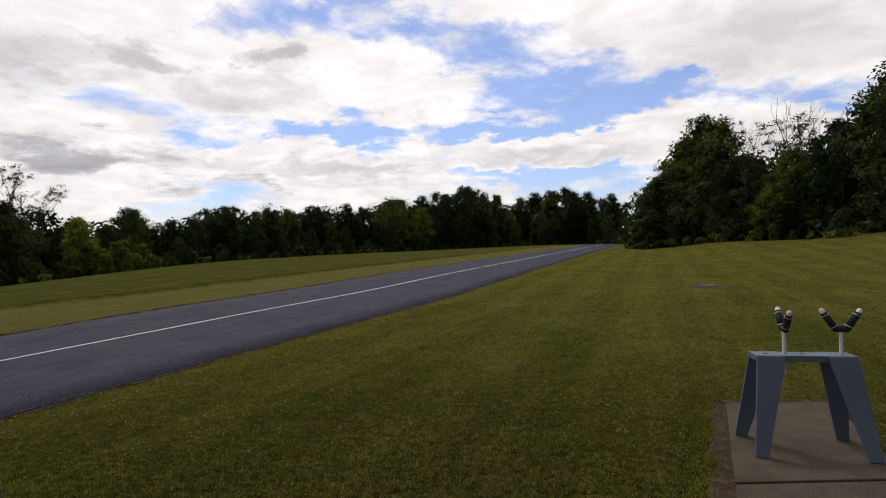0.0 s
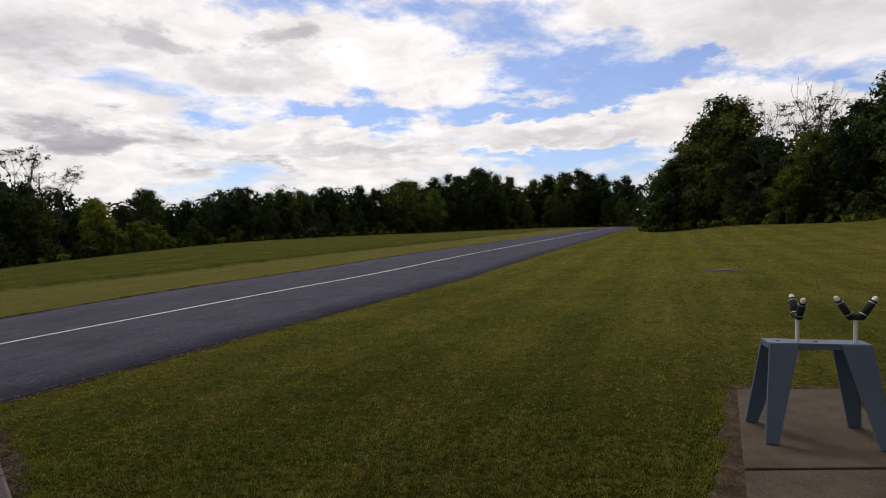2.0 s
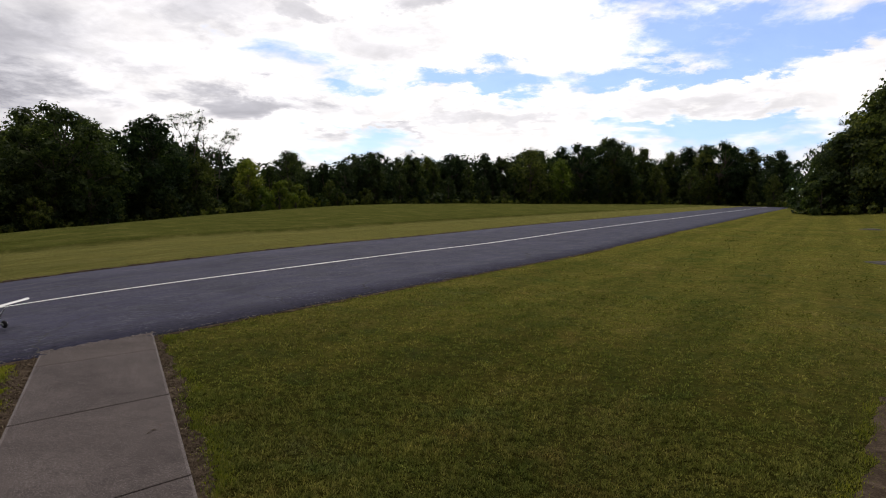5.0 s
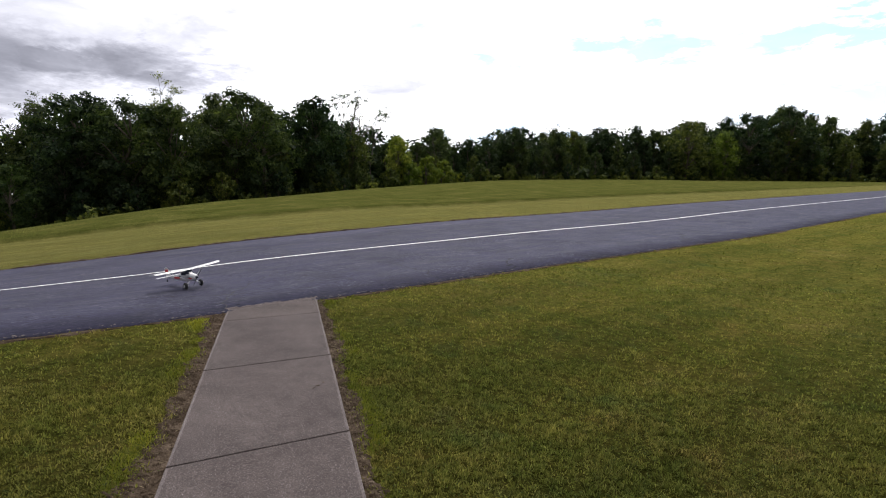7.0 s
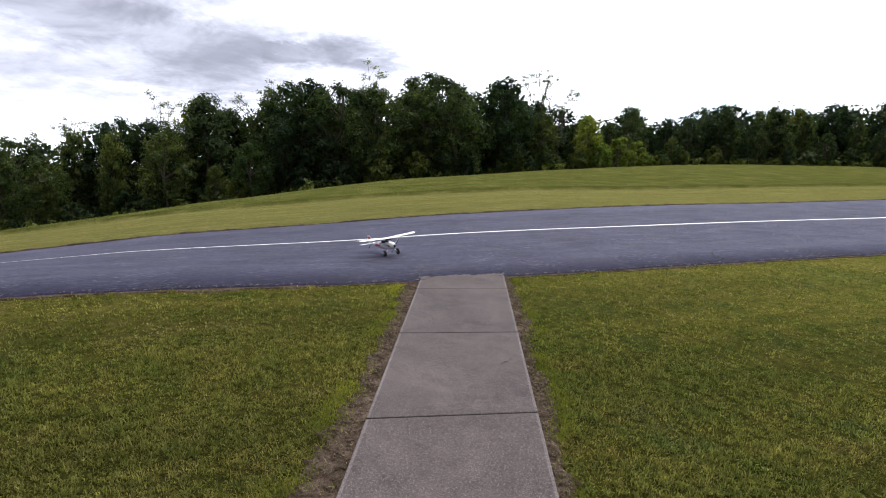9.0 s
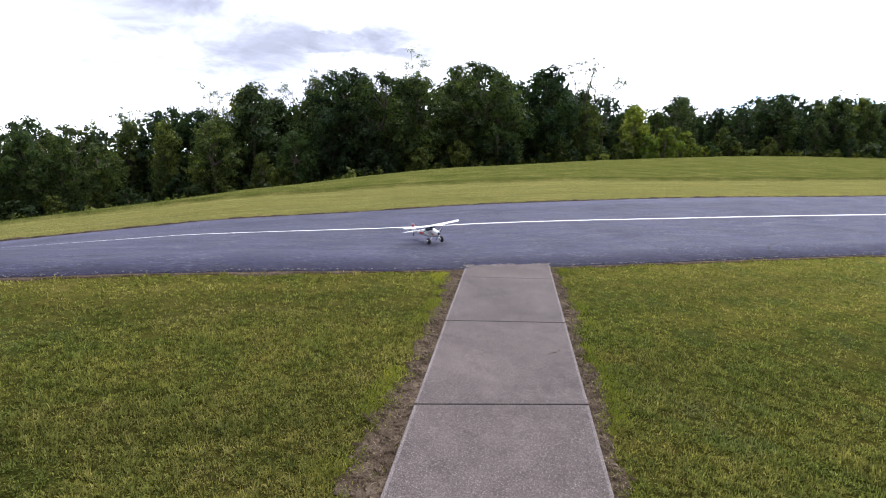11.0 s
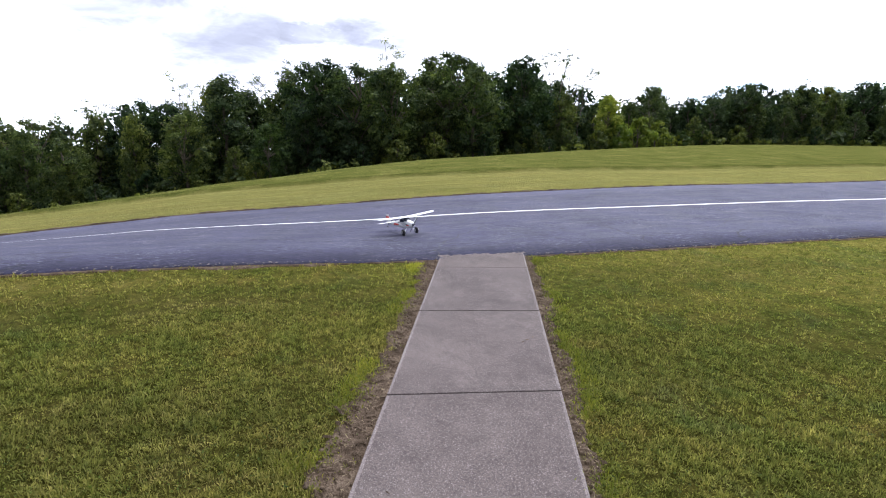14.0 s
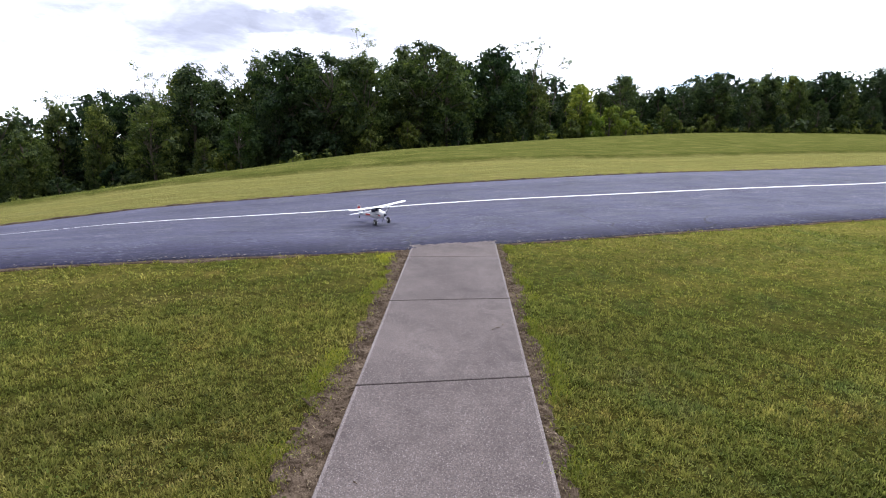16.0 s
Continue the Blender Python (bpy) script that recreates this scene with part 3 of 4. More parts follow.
def start_pad():
    base = tagged(empty("concrete_pad", 0, 0, 0), "tan concrete slab pad set in the lawn under the stand", "pad", kind="structure")
    slab(PAD, lambda x, y: 0.0, PAD_STONE, base)
    a, b = Vector(PAD[0]), Vector(PAD[1])
    back = (Vector(PAD[0]) - Vector(PAD[3])).normalized()
    c, d = a + back * 0.03, b + back * 0.03
    slab([tuple(c + back * 1.9), tuple(d + back * 1.9), tuple(d), tuple(c)], lambda x, y: -0.004, PAD_STONE, base)


start_pad()


def soil_strip(label, place, along, lo, hi, seed, rise=0.0):
    """Bare earth beside a slab: place(v, u) gives plan points, v outward from the slab."""
    u = np.arange(along[0], along[1], 0.05)
    wide = lo + (hi - lo) * np.clip(0.5 + wavy(u, 1.1, 0.6, seed) + wavy(u, 5.0, 0.42, seed + 1), 0.05, 1.35)
    f = np.array([-0.04, 0.2, 0.45, 0.7, 0.9, 1.0])
    v = wide[:, None] * f[None, :]
    x, y = place(v, u[:, None] + 0 * v)
    z = land(x, y) - 0.03 + 0.014 + wavy(x * 7 + y * 3, 1.1, 0.006, seed + 2)
    if rise:
        z[:, 1:5] += rise * (1 + wavy(u, 3.0, 0.7, seed + 3))[:, None]
    z[:, -1] -= 0.02
    ob = sheet("soil_strip", np.stack([x, y, z], -1).reshape(-1, 3), grid_faces(*v.shape), SOIL)
    tagged(ob, label, "bare soil", "bare soil strips", "stuff")
    return u, wide


strips = []
strips.append(("L", soil_strip("bare brown soil strip along the concrete walk", lambda v, u: walk_xy(-0.6 - v, u), (-1.0, 7.5), 0.10, 0.27, 11.0)))
strips.append(("R", soil_strip("bare brown soil strip along the concrete walk", lambda v, u: walk_xy(0.6 + v, u), (-1.0, 7.9), 0.06, 0.23, 17.0)))
pad_up = (Vector(PAD[3]) - Vector(PAD[0])).normalized()
pad_out = Vector((-pad_up.y, pad_up.x))
strips.append(("P", soil_strip("bare brown soil beside the concrete pad", lambda v, u: (PAD[0][0] + pad_up.x * u + pad_out.x * v, PAD[0][1] + pad_up.y * u + pad_out.y * v), (-1.9, 2.35), 0.08, 0.24, 23.0)))
pad_far = (Vector(PAD[2]) - Vector(PAD[3])).normalized()
pad_off = Vector((-pad_far.y, pad_far.x))
strips.append(("F", soil_strip("bare brown soil behind the concrete pad", lambda v, u: (PAD[3][0] + pad_far.x * u + pad_off.x * v, PAD[3][1] + pad_far.y * u + pad_off.y * v), (0.0, 1.5), 0.06, 0.26, 29.0)))


# the far strip is a raised dark ridge standing in for the grass lip's shade
for d_edge, out, seed, rise in ((EDGE_NEAR - 0.03, -1, 37.0, 0.0), (EDGE_FAR + 0.03, 1, 41.0, 0.045)):
    soil_strip("dark soil, thatch and grass-lip shade along the ragged runway edge", lambda v, u: xy(u, d_edge + out * v), (-30.0, 60.0), 0.03, 0.14, seed, rise)


def crumbs():
    """Clods, pebbles and straw on the bare soil."""
    V, F = [], []
    cube = np.array([(-1, -1, -.4), (1, -1, -.5), (1.1, .9, -.4), (-.9, 1, -.5), (-.5, -.6, .7), (.6, -.5, .8), (.5, .6, .6), (-.6, .5, .9)])
    quad = np.array([(0, 1, 5, 4), (1, 2, 6, 5), (2, 3, 7, 6), (3, 0, 4, 7), (4, 5, 6, 7)])
    for side, (u, wide) in strips[:2]:
        for k in range(900):
            i = rng.integers(len(u))
            v = wide[i] * rng.uniform(0.02, 0.95)
            l = -(0.6 + v) if side == "L" else 0.6 + v
            x, y = walk_xy(l, u[i] + rng.uniform(-.03, .03))
            r = rng.uniform(0.004, 0.018)
            a = rng.uniform(0, 6.28)
            c, n_ = math.cos(a), math.sin(a)
            long_ = rng.uniform(0.7, 1.3) if rng.random() < 0.7 else rng.uniform(2, 5)
            p = cube * (r * long_, r / max(1, long_ * .6), r * .8)
            p = np.stack([p[:, 0] * c - p[:, 1] * n_ + x, p[:, 0] * n_ + p[:, 1] * c + y, p[:, 2] + Z(x, y) - 0.012], 1)
            F.append(quad + 8 * len(V))
            V.append(p)
    ob = sheet("soil_clods", np.concatenate(V), np.concatenate(F), SOIL)
    tagged(ob, "small brown clods and pebbles on bare soil", "clods", kind="stuff")


crumbs()


def chips(name, spots, lo, hi, skin, label, category):
    """Loose broken bits lying on the ground at the given plan points."""
    own = np.random.default_rng(77)
    cube = np.array([(-1, -1, -.5), (1, -.8, -.5), (1.1, .9, -.5), (-.9, 1, -.5), (-.5, -.6, .5), (.7, -.5, .6), (.5, .6, .4), (-.6, .5, .6)])
    quad = np.array([(0, 1, 5, 4), (1, 2, 6, 5), (2, 3, 7, 6), (3, 0, 4, 7), (4, 5, 6, 7)])
    V, F = [], []
    for x, y in spots:
        size = lo + (hi - lo) * own.random() ** 2
        turn = own.uniform(0, 6.28)
        c, w = math.cos(turn), math.sin(turn)
        p = cube * (size * own.uniform(0.8, 1.7), size * own.uniform(0.6, 1.0), size * 0.45)
        p = np.stack([p[:, 0] * c - p[:, 1] * w + x, p[:, 0] * w + p[:, 1] * c + y, p[:, 2] + Z(x, y) + 0.006 + size * 0.15], 1)
        F.append(quad + 8 * len(V))
        V.append(p)
    ob = sheet(name, np.concatenate(V), np.concatenate(F), skin)
    tagged(ob, label, category, kind="stuff")


pick = np.random.default_rng(5)
walk_end = []
for l in np.concatenate([pick.uniform(-0.6, 0.6, 60), pick.uniform(-0.6, -0.1, 40)]):
    walk_end.append(walk_xy(l, 7.80 + 0.446 * l + pick.normal(0.0, 0.02)))
chips("concrete_chips", walk_end, 0.006, 0.024, WALK_RIM, "pale broken concrete chips where the walk meets asphalt", "chips")
verge = [xy(pick.uniform(-9, 16), EDGE_NEAR - 0.02 + pick.normal(0.0, 0.035)) for k in range(900)]
chips("edge_gravel", verge, 0.004, 0.013, WALK_RIM, "small pale gravel crumbs along the runway edge", "gravel")


def fallen_leaf(l, u, size, turn):
    x, y = walk_xy(l, u)
    bm = bmesh.new()
    a = [bm.verts.new(p) for p in ((-size, 0, 0.002), (-size * 0.2, -size * 0.4, 0.006), (size * 0.8, -size * 0.1, 0.010), (size, 0.1 * size, 0.004), (size * 0.1, size * 0.35, 0.009))]
    bm.faces.new(a)
    geo = bmesh.ops.extrude_face_region(bm, geom=bm.faces[:])["geom"]
    bmesh.ops.translate(bm, verts=[v for v in geo if isinstance(v, bmesh.types.BMVert)], vec=(0, 0, 0.002))
    ob = part("fallen_leaf", bm, SOIL)
    ob.matrix_world = pose(x, y, Z(x, y) + 0.005, 0, 0, turn)
    tagged(ob, "small dry brown leaf lying on the concrete walk", "leaf", "leaves on the walk")


for l, u, size, turn in ((0.42, 4.55, 0.022, 20), (0.38, 4.50, 0.014, 80), (0.47, 4.62, 0.016, 140), (-0.41, 2.4, 0.012, 200)):
    fallen_leaf(l, u, size, turn)


def bare_patch(x, y, rx, ry, seed):
    """A worn spot in the lawn with a pale cover plate sunk in it."""
    root = tagged(empty("sunken_cover", x, y, Z(x, y) - 0.024, math.degrees(-A0)), "pale round cover sunk in a dark bare spot of lawn", "cover", "covers in the lawn")
    bm = bmesh.new()
    rings = []
    for f, h in ((0.0, 0.0), (0.45, 0.0), (0.8, 0.010), (1.0, -0.02)):
        rings.append([bm.verts.new((f * rx * math.cos(a) * (1 + 0.18 * noise.noise((math.cos(a) * 2, math.sin(a) * 2, seed))),
                                    f * ry * math.sin(a) * (1 + 0.18 * noise.noise((math.cos(a) * 2, math.sin(a) * 2, seed))), 0.006 + h))
                      for a in (math.tau * k / 28 for k in range(28))])
    for a, b in zip(rings, rings[1:]):
        for k in range(28):
            bm.faces.new((a[k], a[(k + 1) % 28], b[(k + 1) % 28], b[k]))
    bmesh.ops.remove_doubles(bm, verts=bm.verts, dist=1e-4)
    part("soil_ring", bm, DARK_SOIL, root, "dark damp bare soil")
    bm = bmesh.new()
    bmesh.ops.create_cone(bm, cap_ends=True, segments=24, radius1=rx * 0.42, radius2=rx * 0.40, depth=0.05, matrix=Matrix.Translation((0, 0, 0.022)))
    part("cover_plate", bm, WALK_RIM, root, "pale concrete cover plate")


bare_patch(10.53, 21.42, 0.8, 0.75, 2.0)
bare_patch(19.5, 43.0, 0.9, 0.9, 4.0)
bare_patch(25.5, 30.0, 1.0, 0.9, 6.0)


# ---------------------------------------------------------------- grass
def inside(poly, x, y):
    hit = np.ones(len(x), bool)
    for (ax, ay), (bx, by) in zip(poly, poly[1:] + poly[:1]):
        hit &= (bx - ax) * (y - ay) - (by - ay) * (x - ax) > 0
    return hit


def lawn_free(x, y):
    """Where grass can grow: off the slabs, the runway and most of the bare soil."""
    s, d = sd(x, y)
    ok = ~((d > EDGE_NEAR - 0.07) & (d < EDGE_FAR + 0.07))
    l = (x - WALK_AT.x) * WALK_SIDE.x + (y - WALK_AT.y) * WALK_SIDE.y
    g = (x - WALK_AT.x) * WALK_GO.x + (y - WALK_AT.y) * WALK_GO.y
    ok &= ~((np.abs(l) < 0.61) & (g < 8.1))
    thin = rng.random(len(x))
    for side, (u, wide) in strips[:2]:
        w = np.interp(g, u, wide)
        v = (-l if side == "L" else l) - 0.6
        rough = np.array([noise.noise((float(p) * 11, float(q) * 11, 2.0)) for p, q in zip(x, y)])
        ok &= ~((v > 0) & (v < w * (0.85 + 0.45 * rough)) & (g < 7.9) & (thin > 0.02 + 0.5 * np.clip(v / np.maximum(w, 1e-3) - 0.3, 0, 1) * 2))
    near_left = Vector(PAD[0]) - pad_up * 1.95
    near_right = Vector(PAD[1]) - (Vector(PAD[3]) - Vector(PAD[0])).normalized() * 1.95
    ok &= ~inside([tuple(near_left), tuple(near_right), PAD[2], PAD[3]], x, y)
    u = (x - PAD[0][0]) * pad_up.x + (y - PAD[0][1]) * pad_up.y
    v = (x - PAD[0][0]) * pad_out.x + (y - PAD[0][1]) * pad_out.y
    ok &= ~((v > 0) & (v < np.interp(u, *strips[2][1])) & (u > -1.9) & (u < 2.3) & (thin > 0.03))
    return ok


def diamonds(name, label, p, out, long_, wide, lean, mat):
    """Bent grass blades from the feet p, leaning along out."""
    n = len(p)
    side = np.stack([-out[:, 1], out[:, 0], 0 * wide], 1) * (wide / 2)[:, None]
    flat, up = out * (long_ * lean)[:, None], long_ * np.sqrt(1 - np.minimum(lean, 0.98) ** 2)
    lift = np.stack([0 * up, 0 * up, up], 1)
    mid = p + flat * 0.45 + lift * 0.68
    tip = p + flat + lift * rng.uniform(0.75, 1.05, n)[:, None]
    V = np.stack([p, mid + side, tip, mid - side], 1).reshape(-1, 3)
    ob = sheet(name, V, np.arange(4 * n).reshape(-1, 4), mat)
    return tagged(ob, label, "grass", kind="stuff")


def lawn(name, label, tufts, per, r_lo, r_hi, fall, long_, wide, az=(-46, 98)):
    """Tufts of blades fanning out of the turf, closer together near the walk."""
    r = np.geomspace(r_lo, r_hi, 400)
    pdf = r / (1 + (r / fall) ** 2)
    cdf = np.concatenate([[0], np.cumsum((pdf[1:] + pdf[:-1]) / 2 * np.diff(r))])
    rr = np.interp(rng.random(tufts) * cdf[-1], cdf, r)
    a = np.radians(rng.uniform(*az, tufts))
    x, y = -np.sin(a) * rr, np.cos(a) * rr
    keep = lawn_free(x, y) & (sd(x, y)[1] < EDGE_FAR)
    x, y, rr = x[keep], y[keep], rr[keep]
    vigour = np.array([noise.noise((float(p) * 2.2, float(q) * 2.2, 1.0)) + 0.7 * noise.noise((float(p) * 7.5, float(q) * 7.5, 3.0)) for p, q in zip(x, y)])
    fine = np.array([noise.noise((float(p) * 19, float(q) * 19, 6.0)) for p, q in zip(x, y)])
    full = fine + 0.5 * vigour > rng.uniform(-0.75, 0.05, len(x))
    x, y, rr, vigour, fine = x[full], y[full], rr[full], vigour[full], fine[full]
    size = np.clip(1 + 0.6 * vigour + 0.7 * fine, 0.45, 1.7) * rng.uniform(0.75, 1.25, len(x))
    x, y, rr, size = (np.repeat(v, per) for v in (x, y, rr, size))
    n = len(x)
    t = rng.uniform(0, 6.283, n)
    out = np.stack([np.cos(t), np.sin(t), 0 * t], 1)
    off = rng.uniform(0, 0.022, n)
    x, y = x + out[:, 0] * off, y + out[:, 1] * off
    p = np.stack([x, y, land(x, y) - 0.034], 1)
    return diamonds(name, label, p, out, long_ * size * rng.uniform(0.6, 1.3, n), wide * rng.uniform(0.7, 1.35, n) * (1 + rr / 8), rng.uniform(0.22, 0.95, n), BLADE)


lawn("lawn_grass", "short mown olive-green grass with paler blades", 62000, 6, 2.0, 5.6, 3.4, 0.031, 0.0042, (-42, 100))
lawn("lawn_grass", "short mown olive-green grass beside the runway", 26000, 5, 5.3, 12.0, 6.0, 0.032, 0.0062, (-42, 100))
lawn("lawn_grass", "short mown grass of the wider field", 9000, 4, 11.0, 40.0, 10.0, 0.036, 0.011)


def fringe():
    """Fresh yellow-green tufts hanging over the bare soil, and straw lying on it."""
    feet, ways, lengths = [], [], []
    straw = []

    def add(x, y, k):
        t = rng.uniform(0, 6.283, k)
        f = rng.normal(0, 0.045, (k, 2))
        feet.append(np.stack([x + f[:, 0], y + f[:, 1], land(x + f[:, 0], y + f[:, 1]) - 0.032], 1))
        ways.append(np.stack([np.cos(t), np.sin(t), 0 * t], 1))
        lengths.append(rng.uniform(0.03, 0.062, k))

    for side, (u, wide) in strips[:2]:
        sign = -1 if side == "L" else 1
        gate = wavy(u, 0.9, 1.0, 51.0 + sign) + wavy(u, 4.0, 0.5, 61.0)
        for i in range(len(u)):
            if gate[i] > 0.05:
                for k in range(2):
                    l = sign * (0.6 + wide[i] * rng.uniform(0.8, 1.05) + rng.uniform(0, 0.10))
                    add(*walk_xy(l, u[i]), int(rng.integers(22, 44)))
            if rng.random() < 0.05:
                add(*walk_xy(sign * (0.6 + wide[i] * rng.uniform(0.1, 0.7)), u[i]), 9)
            for k in range(2):
                straw.append(walk_xy(sign * (0.6 + wide[i] * rng.uniform(0.05, 0.95)), u[i] + rng.uniform(-.03, .03)))
    for i, u in enumerate(strips[2][1][0]):
        w = strips[2][1][1][i]
        if rng.random() < 0.6:
            v = w * rng.uniform(0.85, 1.2) + 0.03
            add(PAD[0][0] + pad_up.x * u + pad_out.x * v, PAD[0][1] + pad_up.y * u + pad_out.y * v, 24)
    p, out, long_ = np.concatenate(feet), np.concatenate(ways), np.concatenate(lengths)
    n = len(p)
    diamonds("edge_grass", "fresh yellow-green grass tufts over the bare soil", p, out, long_, rng.uniform(0.004, 0.008, n), rng.uniform(0.2, 0.95, n), FRESH)
    q = np.array(straw)
    t = rng.uniform(0, 6.283, len(q))
    p = np.column_stack([q, land(q[:, 0], q[:, 1]) - 0.010])
    ob = diamonds("straw", "dry straw bits on the bare soil", p, np.stack([np.cos(t), np.sin(t), 0 * t], 1), rng.uniform(0.02, 0.06, len(q)), rng.uniform(0.002, 0.004, len(q)), rng.uniform(0.94, 0.98, len(q)), STRAW)


fringe()


def clover():
    """Small round-leaved weeds and clover in patches."""
    n = 35000
    rr = 1.4 + 8.0 * rng.random(n) ** 1.0
    a = np.radians(rng.uniform(-46, 98, n))
    x, y = -np.sin(a) * rr, np.cos(a) * rr
    patch = np.array([noise.noise((float(p) * 0.8, float(q) * 0.8, 4.0)) + 0.6 * noise.noise((float(p) * 3.1, float(q) * 3.1, 9.0)) for p, q in zip(x, y)])
    ok = lawn_free(x, y) & (patch > -0.22 + 0.35 * rng.random(n))
    x, y = x[ok], y[ok]
    m = len(x)
    c = np.stack([x, y, land(x, y) - 0.03 + rng.uniform(0.012, 0.040, m)], 1)
    V, F = leaf_quads(c, np.tile((0, 0, 1.3), (m, 1)), 0.0085, rng)
    ob = sheet("clover", V, F, CLOVER)
    tagged(ob, "small broad-leaved clover and weeds in the lawn", "clover", kind="stuff")




def meadow_grass():
    n = 60000
    s = rng.uniform(-30, 75, n)
    d = MOWN_TO + np.where(rng.random(n) < 0.25, rng.exponential(0.12, n), rng.exponential(7.0, n)) + 0.05
    x, y = xy(s, d)
    z = land(x, y) + 0.06
    h = rng.uniform(0.05, 0.10, n)
    w = rng.uniform(0.006, 0.014, n)
    t, turn = rng.uniform(0, 6.283, n), rng.uniform(0, 6.283, n)
    p = np.stack([x, y, z], 1)
    tip = np.stack([np.cos(t) * h * .4, np.sin(t) * h * .4, h], 1)
    foot = np.stack([np.cos(turn) * w, np.sin(turn) * w, 0 * w], 1)
    ob = sheet("meadow_grass", np.stack([p - foot, p + foot, p + tip], 1).reshape(-1, 3), np.arange(3 * n).reshape(-1, 3), BLADE)
    tagged(ob, "tall uncut meadow grass past the mown strip", "grass", kind="stuff")


meadow_grass()

# ---------------------------------------------------------------- trees
def leaf_quads(centres, normals, size, r, toss=0.55):
    """Bent diamond leaf clumps."""
    n = len(centres)
    nrm = normals + r.normal(0, toss, (n, 3))
    nrm[:, 2] += 0.25
    nrm /= np.linalg.norm(nrm, axis=1)[:, None]
    ref = r.normal(0, 1, (n, 3))
    u = np.cross(nrm, ref)
    u /= np.linalg.norm(u, axis=1)[:, None]
    v = np.cross(nrm, u)
    k = size * r.uniform(0.6, 1.35, n)[:, None]
    bend = nrm * k * 0.25
    V = np.stack([centres - u * k * 0.62 - bend, centres - v * k * 0.75, centres + u * k * 0.62 - bend, centres + v * k], 1)
    return V.reshape(-1, 3), np.arange(4 * n).reshape(-1, 4)


clover()

def crown_mesh(lobes, per_lobe, size, r, core=0.42):
    """A crown of leaf sprays over the lobes (centre, radii), dark and leafy inside."""
    P, NRM = [], []
    for c, rad in lobes:
        c, rad = np.array(c), np.array(rad)
        k = max(6, int(per_lobe / 10))
        way_ = r.normal(0, 1, (k, 3))
        way_[:, 2] = way_[:, 2] * 0.9 + 0.15
        way_ /= np.linalg.norm(way_, axis=1)[:, None]
        spray = c + way_ * rad * r.uniform(0.66, 1.0, k)[:, None]
        for q, w in zip(spray, way_):
            m = r.integers(9, 19)
            P.append(q + np.clip(r.normal(0, 1, (m, 3)), -1.6, 1.6) * (0.33, 0.33, 0.22) * rad.mean() * 0.62)
            NRM.append(np.repeat(w[None], m, 0))
    V, F = leaf_quads(np.concatenate(P), np.concatenate(NRM), size, r, 0.28)
    verts, faces = [tuple(v) for v in V], [tuple(int(i) for i in f) for f in F]
    # larger leaf sprays close the inside of each lobe
    for c, rad in lobes:
        c, rad = np.array(c), np.array(rad)
        way_ = r.normal(0, 1, (18, 3))
        way_ /= np.linalg.norm(way_, axis=1)[:, None]
        V, F = leaf_quads(c + way_ * rad * r.uniform(0.2, core + 0.15, 18)[:, None], way_, float(rad.mean()) * 0.33, r)
        at = len(verts)
        verts += [tuple(v) for v in V]
        faces += [tuple(int(i) + at for i in f) for f in F]
    me = bpy.data.meshes.new("crown")
    me.from_pydata(verts, [], faces)
    return me


def limbs(bm, lobes, top, r0, r, sides=7):
    bends = [Vector((r.normal(0, 0.12) * k, r.normal(0, 0.12) * k, top * k / 4)) for k in range(5)]
    bends[0] = Vector((0, 0, -0.5))
    for k in range(4):
        rod(bm, bends[k], bends[k + 1], r0 * (1 - k * 0.21), r0 * (1 - (k + 1) * 0.21), sides)
    for c, rad in lobes:
        c = Vector(c)
        k = min(3, max(1, int(c.z / top * 3.2)))
        rod(bm, bends[k], bends[k].lerp(c, 0.55) + Vector((0, 0, 0.2)), r0 * 0.34, r0 * 0.2, 5)
        rod(bm, bends[k].lerp(c, 0.55) + Vector((0, 0, 0.2)), c, r0 * 0.2, r0 * 0.07, 5)


def tree_kind(name, label, category, leaf, seed, lobes_n, wide, low, per_lobe, size, r0=0.22, skew=1.0, core=0.42, fat=1.0):
    """A ten-metre tree; wide is the crown's half width, low where it begins."""
    r = np.random.default_rng(seed)
    lobes = []
    for i in range(lobes_n):
        f = (i + 0.5) / lobes_n
        z = low + (8.9 - low) * f ** 0.9
        env = wide * (math.sin(math.pi * (0.18 + 0.75 * f ** skew)) ** 0.8)
        a = i * 2.4 + r.uniform(-0.5, 0.5)
        rad = r.uniform(0.85, 1.3) * (1.05 + 0.5 * env / max(wide, 1)) * 0.8 * fat
        off = max(0.0, env - rad * 0.7) * r.uniform(0.65, 1.1)
        lobes.append(((math.cos(a) * off, math.sin(a) * off, min(z, 9.9 - rad * 0.85)), (rad, rad, rad * r.uniform(0.75, 0.95))))
    root = tagged(empty(name, 0, 0, -200), label, category, "trees round the field")
    bm = bmesh.new()
    limbs(bm, lobes, 8.0, r0, r)
    part("trunk", bm, BARK, root)
    link_mesh("crown", crown_mesh(lobes, per_lobe, size, r, core), leaf, root)
    return root


